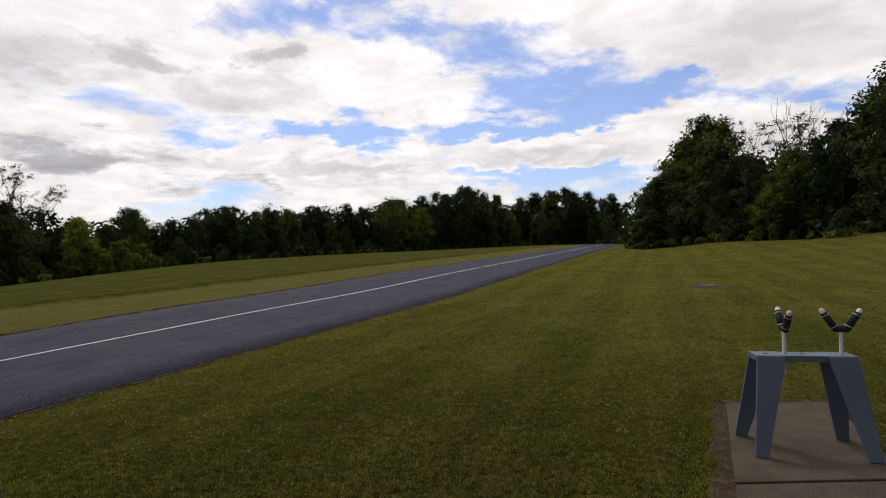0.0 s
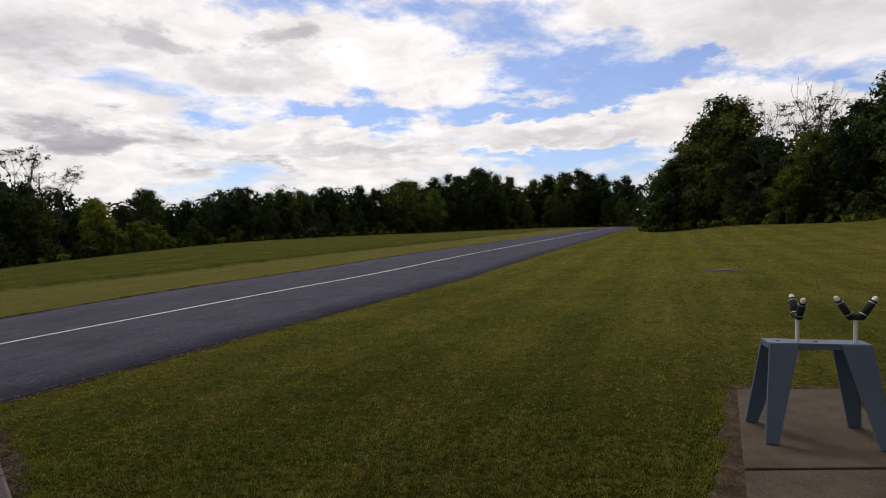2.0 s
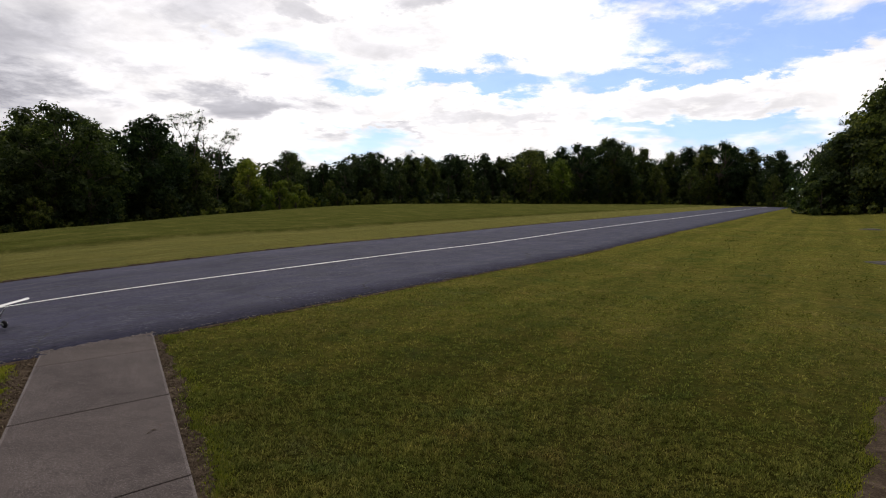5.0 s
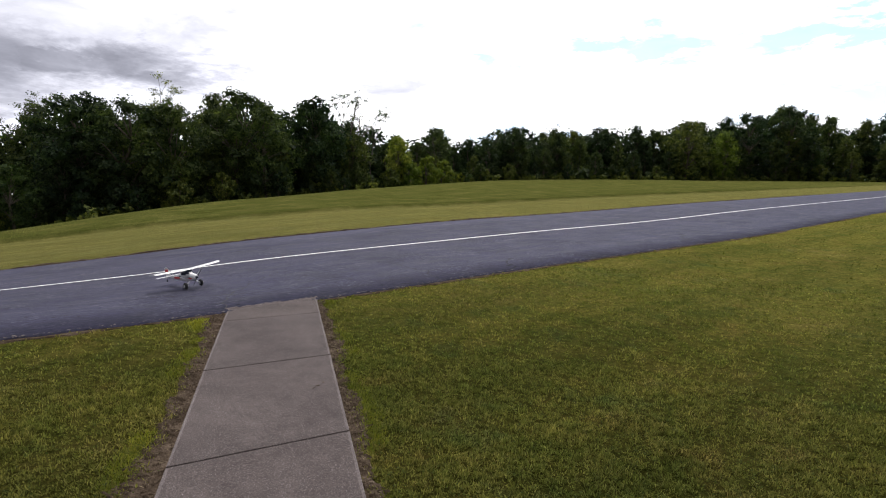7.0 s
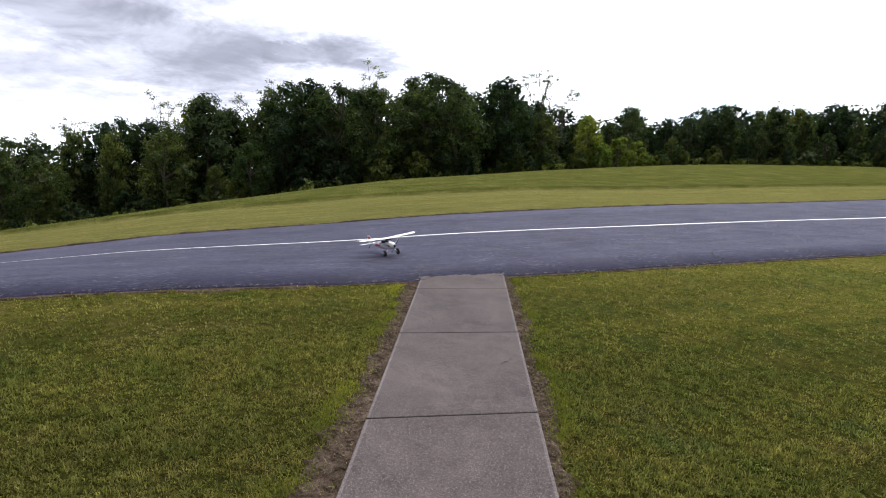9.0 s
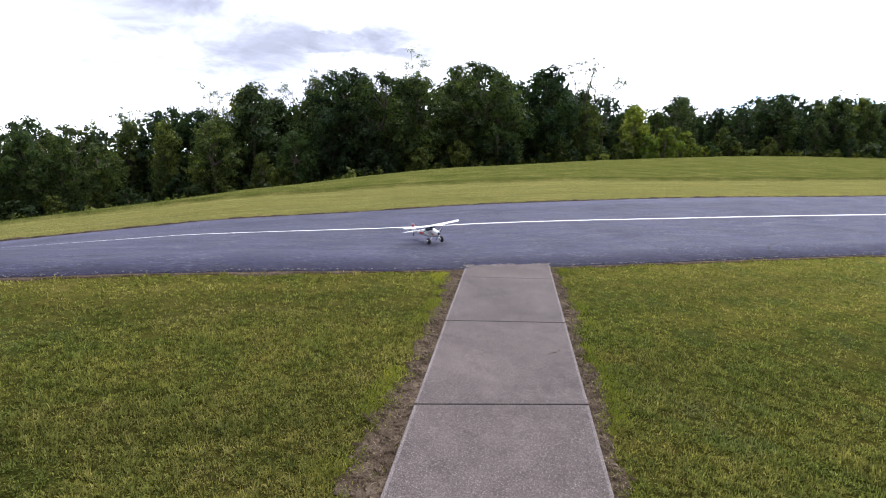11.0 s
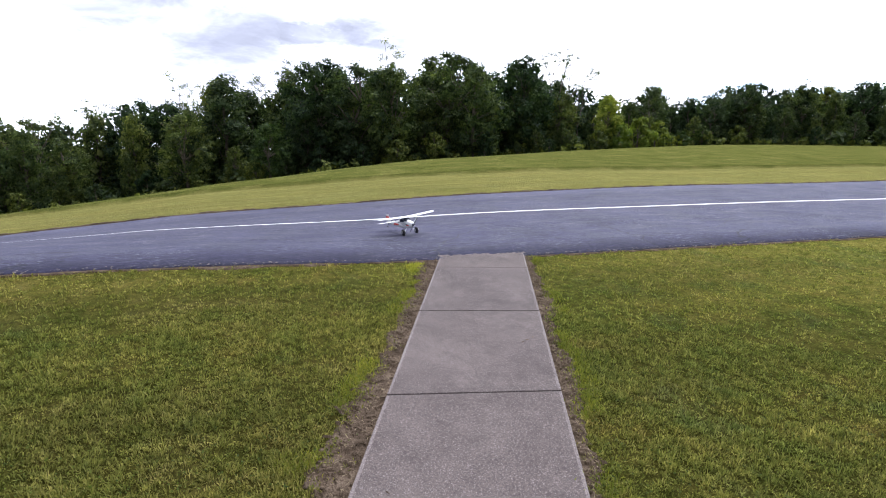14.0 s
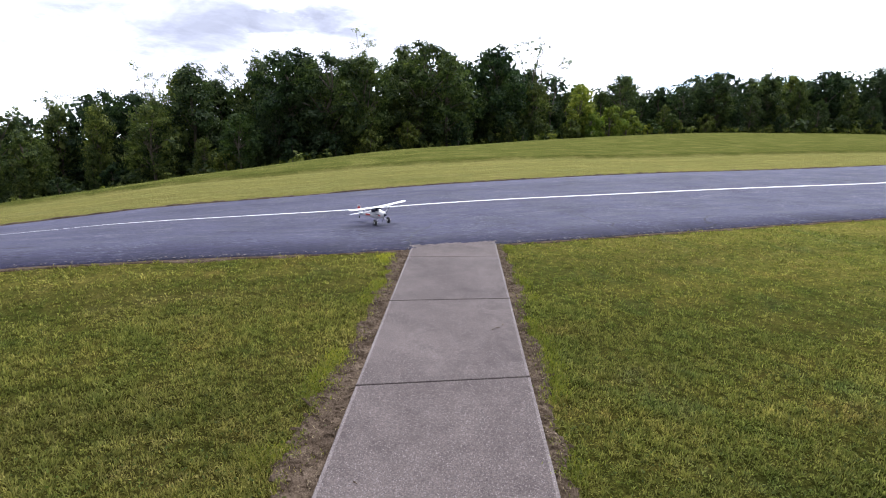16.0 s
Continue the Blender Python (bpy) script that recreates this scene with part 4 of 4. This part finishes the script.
def open_tree(seed):
    """A thin-crowned tree through which the sky shows."""
    r = np.random.default_rng(seed)
    root = tagged(empty("tree", 0, 0, -200), "tall thin-crowned tree with feathery open foliage", "tree", "trees round the field")
    bm = bmesh.new()
    ends = []

    def grow(a, go, length, rad, level):
        b = a + go * length
        rod(bm, a, b, rad, rad * 0.62, 6 if level < 2 else 4)
        if level == 4:
            ends.append(b)
            return
        for k in range(2 if level else 3):
            side = Vector((r.normal(), r.normal(), r.normal() * 0.5))
            grow(b, (go + side * 0.42 + Vector((0, 0, 0.12))).normalized(), length * r.uniform(0.55, 0.8), rad * 0.6, level + 1)
        if level >= 2:
            ends.append(b)

    grow(Vector((0, 0, -0.5)), Vector((r.normal(0, 0.04), 0, 1)).normalized(), 4.2, 0.16, 0)
    part("trunk", bm, BARK, root)
    P = np.concatenate([np.array(e) + r.normal(0, 1, (60, 3)) * (0.21, 0.21, 0.13) for e in ends])
    V, F = leaf_quads(P, np.tile((0, 0, 1.0), (len(P), 1)), 0.085, r)
    me = bpy.data.meshes.new("crown")
    me.from_pydata([tuple(v) for v in V], [], [tuple(int(i) for i in f) for f in F])
    link_mesh("crown", me, LEAF_MID, root)
    top = max(e.z for e in ends) + 0.4
    return root, top


def bare_tree(seed):
    r = np.random.default_rng(seed)
    root = tagged(empty("bare_tree", 0, 0, -200), "grey leafless tree with fine upright twigs", "tree", "trees round the field")
    bm = bmesh.new()
    tops = []

    def grow(a, go, length, rad, level):
        b = a + go * length
        rod(bm, a, b, rad, rad * 0.6, 6 if level < 2 else 4)
        tops.append(b.z)
        if level < 5:
            for k in range(2):
                side = Vector((r.normal(), r.normal(), 0))
                grow(b, (go + side * 0.30 + Vector((0, 0, 0.15))).normalized(), length * r.uniform(0.6, 0.8), rad * 0.58, level + 1)

    grow(Vector((0, 0, -0.5)), Vector((0, 0, 1)), 4.0, 0.15, 0)
    part("trunk", bm, BARK, root)
    return root, max(tops)


BROAD = "broad-crowned leafy green tree in the wood edge"
OVAL = "tall oval-crowned dark green tree in the wood edge"
KINDS = [
    tree_kind("tree", BROAD, "tree", LEAF_DARK, 1, 22, 3.7, 1.0, 200, 0.135, fat=0.95),
    tree_kind("tree", OVAL, "tree", LEAF_DARK, 2, 19, 2.8, 0.9, 200, 0.13, skew=0.9),
    tree_kind("tree", BROAD, "tree", LEAF_MID, 3, 22, 3.5, 0.9, 200, 0.13, fat=0.95),
    tree_kind("tree", OVAL, "tree", LEAF_MID, 4, 18, 2.6, 1.0, 200, 0.13, skew=0.85),
    tree_kind("tree", "irregular many-lobed green tree in the wood edge", "tree", LEAF_DARK, 5, 26, 4.1, 0.8, 180, 0.13, skew=1.15, fat=0.82),
    tree_kind("tree", "bright yellow-green leafy tree in the wood edge", "tree", LEAF_LIGHT, 6, 18, 3.2, 0.8, 200, 0.13),
]
SHRUBS = [
    tree_kind("shrub", "low dark green shrub at the wood's foot", "shrub", LEAF_DARK, 11, 11, 4.6, 0.8, 150, 0.40, 0.3, fat=1.25),
    tree_kind("shrub", "low mid-green shrub at the wood's foot", "shrub", LEAF_MID, 12, 11, 5.0, 0.8, 150, 0.40, 0.3, fat=1.25),
    tree_kind("shrub", "bright yellow-green shrub at the wood's foot", "shrub", LEAF_LIGHT, 13, 11, 5.0, 0.8, 160, 0.36, 0.3, fat=1.25),
]
OPEN_TREES = [open_tree(21), open_tree(22)]
BARE = bare_tree(31)
used = set()


def plant(ob, x, y, tall, of=10.0, spread=1.0, sink=0.0):
    """Stand a tree of the kind ob at x, y with its top tall metres over the ground."""
    k = tall / of
    m = pose(x, y, Z(x, y) - 0.05 - sink * tall, 0, 0, float(wood.uniform(0, 360))) @ Matrix.Diagonal((k * spread, k * spread, k, 1))
    if ob not in used:
        used.add(ob)
        ob.matrix_basis = m
        return ob
    made = copy_thing(ob, Matrix())
    made.matrix_basis = m
    return made


# azimuth and distance of the wood's edge, and azimuth and elevation of its skyline
EDGE = np.array([(-62, 52), (-45, 58), (-36, 66), (-28, 74), (-22, 82), (-19.4, 88), (-18.6, 150), (-14, 166), (-6, 148), (3, 124), (15, 102), (26, 86),
                 (36, 71), (48, 62), (60, 60), (70, 64), (80, 72), (90, 78), (112, 84)], float)
SKYLINE_RIGHT = [(-60, 11.5), (-45, 12.5), (-42.0, 13.2), (-39.0, 12.7), (-38.2, 11.5), (-37.7, 8.2), (-36.4, 9.4), (-35.4, 8.6), (-34.2, 7.7), (-32.0, 8.6), (-30.5, 8.8), (-29.2, 7.6),
                 (-28.0, 8.4), (-27.3, 10.0), (-25.9, 10.5), (-24.6, 9.2), (-23.2, 7.5), (-22.4, 6.3), (-20.6, 5.3), (-19.0, 4.5), (-18.0, 4.5)]
SKYLINE_FAR = [(-15.0, 4.7), (-12.7, 5.4), (-10.2, 4.9), (-8.3, 4.8), (-7.4, 4.1), (-5.6, 5.0), (-2.9, 5.8), (0.0, 5.4), (3.0, 4.9), (5.4, 4.9), (7.0, 4.2), (10.0, 4.2), (12.4, 4.4),
               (14.4, 4.0), (17.4, 4.1), (19.3, 3.5), (21.6, 4.35), (23.8, 3.3), (26.6, 2.6), (28.2, 2.7), (29.8, 4.0), (31.5, 3.0)]
SKYLINE_LEFT = [(33.0, 3.1), (34.6, 4.0), (37.0, 4.9), (39.5, 5.4), (42.1, 6.5), (44.0, 5.8), (45.6, 5.0), (47.4, 6.2), (49.1, 6.8), (51.4, 6.0), (53.9, 5.2), (57.0, 5.4), (59.0, 5.3),
                (61.5, 5.5), (64.0, 5.1), (65.5, 4.1), (68.4, 3.1), (70.9, 3.7), (74.7, 2.0), (78.0, 1.7), (80.0, 0.9), (82.0, 0.5), (86, 0.0), (95, -0.3), (112, -0.5)]
SKYLINE = np.array(SKYLINE_RIGHT + [(a, e + (0.55 if a > 16 else 0.25)) for a, e in SKYLINE_FAR] + SKYLINE_LEFT)
EYE_Z = 1.85
wood = np.random.default_rng(3)


def reach(az):
    return float(np.interp(az, EDGE[:, 0], EDGE[:, 1]))


def spot(az, r):
    a = radians(az)
    return -math.sin(a) * r, math.cos(a) * r


def tall_at(az, r, el):
    x, y = spot(az, r)
    return (r * math.tan(radians(el)) + EYE_Z - Z(x, y)) * 1.11


def thicket(name, label, back, share, step, rad, leaf, per_lobe, size, layers):
    """Woodland too dense to count: leafy lobes along the wood's edge."""
    lobes = []
    for layer in range(layers):
        az = -54.0
        while az < 102:
            r = reach(az) + back + float(wood.uniform(-2, 2))
            x, y = spot(az, r)
            el = float(np.interp(az, SKYLINE[:, 0], SKYLINE[:, 1]))
            tall = tall_at(az, r, el) * share
            k = rad * float(wood.uniform(0.75, 1.3))
            up = k * 0.5 + (tall - k * 1.2) * (layer / max(1, layers - 1)) * float(wood.uniform(0.85, 1.0)) if layers > 1 else k * float(wood.uniform(0.2, 0.6))
            lobes.append(((x, y, Z(x, y) + up), (k, k, k * 0.85)))
            az += math.degrees(step / r) * float(wood.uniform(0.7, 1.3))
    me = crown_mesh(lobes, per_lobe, size, wood, 0.48)
    me.name = name
    tagged(link_mesh(name, me, leaf), label, "woodland", kind="stuff")


def wood_row(back, share, step, kinds, chance, jitter=0.35, spread=1.0):
    az = -47.0
    while az < 98:
        r = reach(az) + back + float(wood.uniform(-2.5, 2.5))
        el = float(np.interp(az, SKYLINE[:, 0], SKYLINE[:, 1]))
        tall = max(3.0, tall_at(az, r, el) * share * float(wood.uniform(1 - chance, 1.0)))
        x, y = spot(az, r)
        plant(kinds[int(wood.integers(len(kinds)))], x, y, tall, spread=spread * float(wood.uniform(0.85, 1.15)))
        az += math.degrees(step / r) * float(wood.uniform(1 - jitter, 1 + jitter))


wood_row(8.5, 1.0, 5.3, [KINDS[0], KINDS[1], KINDS[4], KINDS[1], KINDS[3]], 0.10, spread=0.92)
wood_row(4.5, 0.88, 5.6, [KINDS[0], KINDS[2], KINDS[3], KINDS[1], KINDS[4]], 0.22, spread=0.84)
wood_row(1.0, 0.62, 6.0, [KINDS[0], KINDS[2], KINDS[1], KINDS[2], KINDS[4], KINDS[3]], 0.40, spread=0.82)
wood_row(-0.8, 0.30, 4.4, [SHRUBS[0], SHRUBS[1], SHRUBS[0], SHRUBS[1]], 0.45, spread=0.8)
thicket("deep_wood", "dense dark woodland behind the first trees", 13.0, 0.87, 2.9, 2.6, LEAF_DARK, 150, 0.30, 5)
thicket("undergrowth", "dark leafy undergrowth along the wood's foot", 1.5, 0.3, 2.4, 1.7, LEAF_DARK, 60, 0.30, 1)
thicket("undergrowth", "dark leafy undergrowth among the first trunks", 4.5, 0.3, 2.0, 2.0, LEAF_DARK, 50, 0.34, 1)
thicket("undergrowth", "dark thicket far back in the wood", 19.0, 0.55, 3.2, 3.6, LEAF_DARK, 60, 0.6, 2)
thicket("undergrowth", "low leafy brush along the meadow's far edge", -1.5, 0.3, 1.7, 0.95, LEAF_MID, 50, 0.20, 1)
thicket("undergrowth", "dark leafy undergrowth deep in the wood", 11.0, 0.3, 2.2, 2.7, LEAF_DARK, 50, 0.40, 1)
thicket("undergrowth", "dark leafy undergrowth inside the wood", 8.0, 0.3, 2.2, 2.3, LEAF_DARK, 50, 0.40, 1)

# trees that stand out from the wood
for az, el, kind, back in ((-26.9, 10.6, 3, 3.0), (-25.7, 10.9, 1, 3.0), (-36.4, 9.4, 0, 4.0), (-40.2, 13.0, 1, 0.0), (-31.0, 4.6, 5, -1.5), (-20.0, 2.0, 5, -2.0), (-21.2, 5.3, 2, 4.0), (-22.5, 6.4, 0, 3.0), (-23.6, 7.6, 4, 4.0), (-24.6, 9.2, 2, 5.0), (-29.0, 7.4, 4, 1.0), (-33.0, 7.6, 2, 2.0), (-12.7, 5.45, 4, 2.0), (-2.9, 5.85, 0, 2.0), (0.2, 5.4, 4, 3.0), (5.2, 4.9, 2, 0.0),
                           (2.0, 3.9, 5, -2.0), (21.6, 4.35, 0, 3.0), (17.4, 4.15, 4, 4.0), (29.8, 4.05, 4, 4.0), (42.1, 6.55, 0, 3.0), (49.1, 6.8, 4, 2.0), (46.6, 5.6, 2, 0.0), (55.0, 5.3, 2, 1.0), (58.6, 5.4, 4, 3.0),
                           (62.2, 5.5, 0, 4.0), (70.9, 3.5, 1, 5.0), (74.5, 0.2, 2, -1.0), (67.0, -0.4, 2, -1.5), (33.6, 3.1, 5, -1.0)):
    r = reach(az) + back
    plant(KINDS[kind], *spot(az, r), tall_at(az, r, el))
for az, el, which, back in ((36.3, 5.6, 0, 4.0), (38.8, 6.6, 1, 5.0), (57.2, 6.75, 0, 5.0), (64.0, 5.0, 1, 5.0), (75.0, 2.9, 0, 9.0), (81.0, 0.6, 1, 8.0), (-30.2, 10.1, 0, 4.0), (-31.8, 9.5, 1, 4.0), (85.7, -0.5, 0, 3.0)):
    r = reach(az) + back
    r += 4
    ob, of = OPEN_TREES[which]
    plant(ob, *spot(az, r), tall_at(az, r, el), of)
for az, el in ((-33.3, 10.6), (-34.2, 10.0), (-28.4, 9.6)):
    r = reach(az) + 4
    plant(BARE[0], *spot(az, r), tall_at(az, r, el), BARE[1])
for az, el, kind in ((29.0, 1.0, 2), (30.6, 1.3, 2), (32.4, 0.9, 2), (27.0, -0.2, 2), (-19.3, 1.9, 1), (-20.6, 2.3, 1), (24.5, 0.2, 1), (22.0, 0.0, 1), (-16.8, 0.45, 1), (26.7, 0.2, 1), (34.3, 0.0, 1), (39.0, -1.0, 0)):
    r = reach(az) - 3
    plant(SHRUBS[kind], *spot(az, r), tall_at(az, r, el) * 1.12, spread=0.9, sink=0.12)

# ---------------------------------------------------------------- model stand on the pad
def plane_stand():
    root = tagged(empty("model_stand", 3.325, 4.85, 0.0, -12.0), "blue-grey painted wooden stand with two padded cradles on a concrete pad", "stand")
    high, half = 0.845, 0.40
    bm = bmesh.new()
    box(bm, (2 * half, 0.185, 0.055), (0, 0, high - 0.0275), bevel=0.004)
    part("top_board", bm, BLUE_PAINT, root)
    for sx in (-1, 1):
        for sy in (-1, 1):
            bm = bmesh.new()
            top_out, top_in = sx * (half - 0.003), sx * (half - 0.235)
            low_out, low_in = sx * (half + 0.085), sx * (half - 0.02)
            yt, yl = sy * 0.105, sy * 0.28
            board(bm, (top_out, yt, high - 0.004), (top_in, yt, high - 0.004), (low_out, yl, 0.001), (low_in, yl, 0.001), 0.028)
            part("leg", bm, BLUE_PAINT, root)
    for x, turn, drop in ((-0.14, 88, 0.19), (0.315, -2, 0.03)):
        cradle = new("cradle")
        cradle.parent = root
        cradle.matrix_basis = pose(x, 0, high, 0, 0, turn)
        tagged(cradle, "white pipe cradle with black foam arms")
        bm = bmesh.new()
        rod(bm, (0, 0, -drop), (0, 0, 0.215), 0.0165, sides=14)
        part("post", bm, PVC, cradle, "white plastic pipe post")
        for side in (-1, 1):
            bm = bmesh.new()
            elbow, tip = Vector((side * 0.045, 0, 0.225)), Vector((side * 0.140, 0, 0.375))
            rod(bm, (0, 0, 0.225), elbow, 0.030, sides=14)
            rod(bm, elbow, elbow.lerp(tip, 0.95), 0.031, 0.029, sides=14)
            bmesh.ops.create_uvsphere(bm, u_segments=12, v_segments=8, radius=0.031, matrix=Matrix.Translation(elbow))
            part("foam_sleeve", bm, FOAM, cradle, "black foam pipe sleeve", True)
            for f in (0.12, 0.8):
                bm = bmesh.new()
                p = elbow.lerp(tip, f)
                rod(bm, p, p + (tip - elbow).normalized() * 0.008, 0.0325, sides=14)
                part("tie_band", bm, SILVER, cradle, "silver band round the sleeve")
            bm = bmesh.new()
            go = (tip - elbow).normalized()
            rod(bm, tip - go * 0.02, tip + go * 0.012, 0.022, sides=14)
            bmesh.ops.create_uvsphere(bm, u_segments=12, v_segments=8, radius=0.022, matrix=Matrix.Translation(tip + go * 0.012))
            part("end_cap", bm, PVC, cradle, "white pipe end cap", True)
    for x in (-0.295, 0.005):
        bm = bmesh.new()
        rod(bm, (x, 0.0, high - 0.001), (x, 0.0, high + 0.003), 0.018, sides=14)
        part("peg_hole", bm, RUBBER, root, "dark empty peg hole")


plane_stand()


# ---------------------------------------------------------------- model aeroplane on the runway
def loft(bm, sections, sides=14, power=2.6):
    """A hull along x from sections (x, half width, bottom, top)."""
    rings = []
    for x, w, lo, hi in sections:
        ring = []
        for k in range(sides):
            a = math.tau * k / sides
            c, s = math.cos(a), math.sin(a)
            c = math.copysign(abs(c) ** (2 / power), c)
            s = math.copysign(abs(s) ** (2 / power), s)
            ring.append(bm.verts.new((x, w * c, (lo + hi) / 2 + (hi - lo) / 2 * s)))
        rings.append(ring)
    for a, b in zip(rings, rings[1:]):
        for k in range(sides):
            bm.faces.new((a[k], a[(k + 1) % sides], b[(k + 1) % sides], b[k]))
    bm.faces.new(rings[0])
    bm.faces.new(rings[-1][::-1])


def aerofoil(bm, stations, thick=0.12):
    """A surface spanning y from stations (y, nose x, chord, z)."""
    outline = [(0.0, 0.0), (0.06, 0.5), (0.25, 1.0), (0.55, 0.75), (1.0, 0.08), (1.0, -0.04), (0.5, -0.15), (0.15, -0.25), (0.04, -0.22)]
    rings = [[bm.verts.new((x - c * u, y, z + c * thick * 0.8 * h)) for u, h in outline] for y, x, c, z in stations]
    k = len(outline)
    for a, b in zip(rings, rings[1:]):
        for i in range(k):
            bm.faces.new((a[i], a[(i + 1) % k], b[(i + 1) % k], b[i]))
    bm.faces.new(rings[0])
    bm.faces.new(rings[-1][::-1])


def model_aeroplane(x, y, heading):
    root = tagged(empty("model_aeroplane", x, y, Z(x, y) + 0.006, heading), "white high-wing model aeroplane with red trim on black wheels", "model aeroplane")
    root.matrix_world = pose(x, y, Z(x, y) + 0.006, 4.0, 0, heading) @ Matrix.Scale(0.86, 4)
    tilt = pose(0, 0, 0.068, 0, -8, 0)   # sits tail down on its wheels

    def put(name, bm, mat, label="", parent=root, smooth_faces=False):
        if parent is root:
            bmesh.ops.transform(bm, matrix=tilt, verts=bm.verts)
        return part(name, bm, mat, parent, label, smooth_faces)

    bm = bmesh.new()
    loft(bm, [(0.27, 0.035, 0.10, 0.17), (0.22, 0.055, 0.075, 0.195), (0.12, 0.065, 0.06, 0.22), (0.05, 0.068, 0.055, 0.275), (-0.14, 0.065, 0.06, 0.27), (-0.24, 0.05, 0.075, 0.215),
              (-0.55, 0.025, 0.11, 0.18), (-0.74, 0.010, 0.13, 0.17)])
    put("fuselage", bm, WHITE_FILM, smooth_faces=True)
    bm = bmesh.new()
    aerofoil(bm, [(-0.66, 0.075, 0.19, 0.315), (-0.62, 0.095, 0.225, 0.306), (0, 0.10, 0.235, 0.282), (0.62, 0.095, 0.225, 0.306), (0.66, 0.075, 0.19, 0.315)])
    put("wing", bm, WHITE_FILM, smooth_faces=False)
    for side in (-1, 1):
        bm = bmesh.new()
        rod(bm, (0.04, side * 0.066, 0.09), (0.03, side * 0.34, 0.296), 0.006, sides=6)
        put("wing_strut", bm, WHITE_FILM)
        bm = bmesh.new()
        board(bm, (0.20, side * 0.0635, 0.135), (0.20, side * 0.0635, 0.110), (-0.40, side * 0.046, 0.165), (-0.40, side * 0.046, 0.125), 0.006)
        put("side_stripe", bm, RED_FILM, "red side stripe")
        bm = bmesh.new()
        board(bm, (0.16, side * 0.066, 0.155), (0.16, side * 0.066, 0.140), (-0.22, side * 0.060, 0.185), (-0.22, side * 0.060, 0.166), 0.006)
        put("dark_stripe", bm, DARK_FILM, "dark side stripe")
        bm = bmesh.new()
        box(bm, (0.15, 0.004, 0.06), (-0.03, side * 0.0695, 0.22))
        put("side_window", bm, DARK_FILM, "dark cabin window")
        bm = bmesh.new()
        rod(bm, (0.10, side * 0.05, 0.07), (0.12, side * 0.145, 0.0), 0.009, sides=8)
        put("gear_leg", bm, WHITE_FILM)
        hub = Vector((0.12, side * 0.155, 0.0))
        wheel = bmesh.new()
        bmesh.ops.create_uvsphere(wheel, u_segments=20, v_segments=12, radius=0.066, matrix=Matrix.Translation(tilt @ hub) @ Matrix.Rotation(radians(90), 4, "X") @ Matrix.Diagonal((1, 1, 0.46, 1)))
        tyre = part("wheel", wheel, RUBBER, root, "fat black balloon tyre", True)
        bm = bmesh.new()
        p = tilt @ hub
        rod(bm, p - Vector((0, 0.040, 0)), p + Vector((0, 0.040, 0)), 0.026, sides=12)
        part("hub", bm, STEEL, tyre, "pale wheel hub")
    bm = bmesh.new()
    aerofoil(bm, [(-0.25, -0.62, 0.11, 0.165), (0, -0.57, 0.17, 0.165), (0.25, -0.62, 0.11, 0.165)], 0.05)
    put("tailplane", bm, WHITE_FILM)
    bm = bmesh.new()
    aerofoil(bm, [(0.14, -0.56, 0.19, 0), (0.30, -0.64, 0.13, 0), (0.335, -0.67, 0.09, 0)], 0.05)
    bmesh.ops.rotate(bm, verts=bm.verts, matrix=Matrix.Rotation(radians(90), 3, "X"))
    put("fin", bm, WHITE_FILM)
    bm = bmesh.new()
    box(bm, (0.10, 0.020, 0.05), (-0.70, 0, 0.275))
    put("fin_band", bm, RED_FILM, "red band on the fin")
    bm = bmesh.new()
    loft(bm, [(0.125, 0.045, 0.19, 0.222), (0.09, 0.060, 0.19, 0.25), (0.045, 0.0695, 0.20, 0.279)])
    put("windscreen", bm, DARK_FILM, "dark sloping windscreen")
    bm = bmesh.new()
    rod(bm, (0.265, 0, 0.135), (0.335, 0, 0.135), 0.032, 0.004, 14)
    put("spinner", bm, DARK_FILM, "dark propeller spinner")
    for side in (-1, 1):
        bm = bmesh.new()
        a = Vector((0, side * math.cos(0.9), side * math.sin(0.9)))
        c = Vector((0.29, 0, 0.135))
        board(bm, c + a * 0.02 + Vector((0.006, 0, 0.012)), c + a * 0.02 - Vector((0.006, 0, 0.012)), c + a * 0.165 + Vector((0.002, 0, 0.012)), c + a * 0.165 - Vector((0.002, 0, 0.012)), 0.006)
        put("propeller_blade", bm, RUBBER, "black propeller blade")
    bm = bmesh.new()
    rod(bm, (-0.70, 0, 0.135), (-0.74, 0, 0.085), 0.004, sides=6)
    bmesh.ops.create_uvsphere(bm, u_segments=12, v_segments=8, radius=0.022, matrix=Matrix.Translation((-0.745, 0, 0.074)) @ Matrix.Diagonal((1, 0.5, 1, 1)))
    put("tail_wheel", bm, RUBBER)


model_aeroplane(-7.68, 5.64, -4.0)
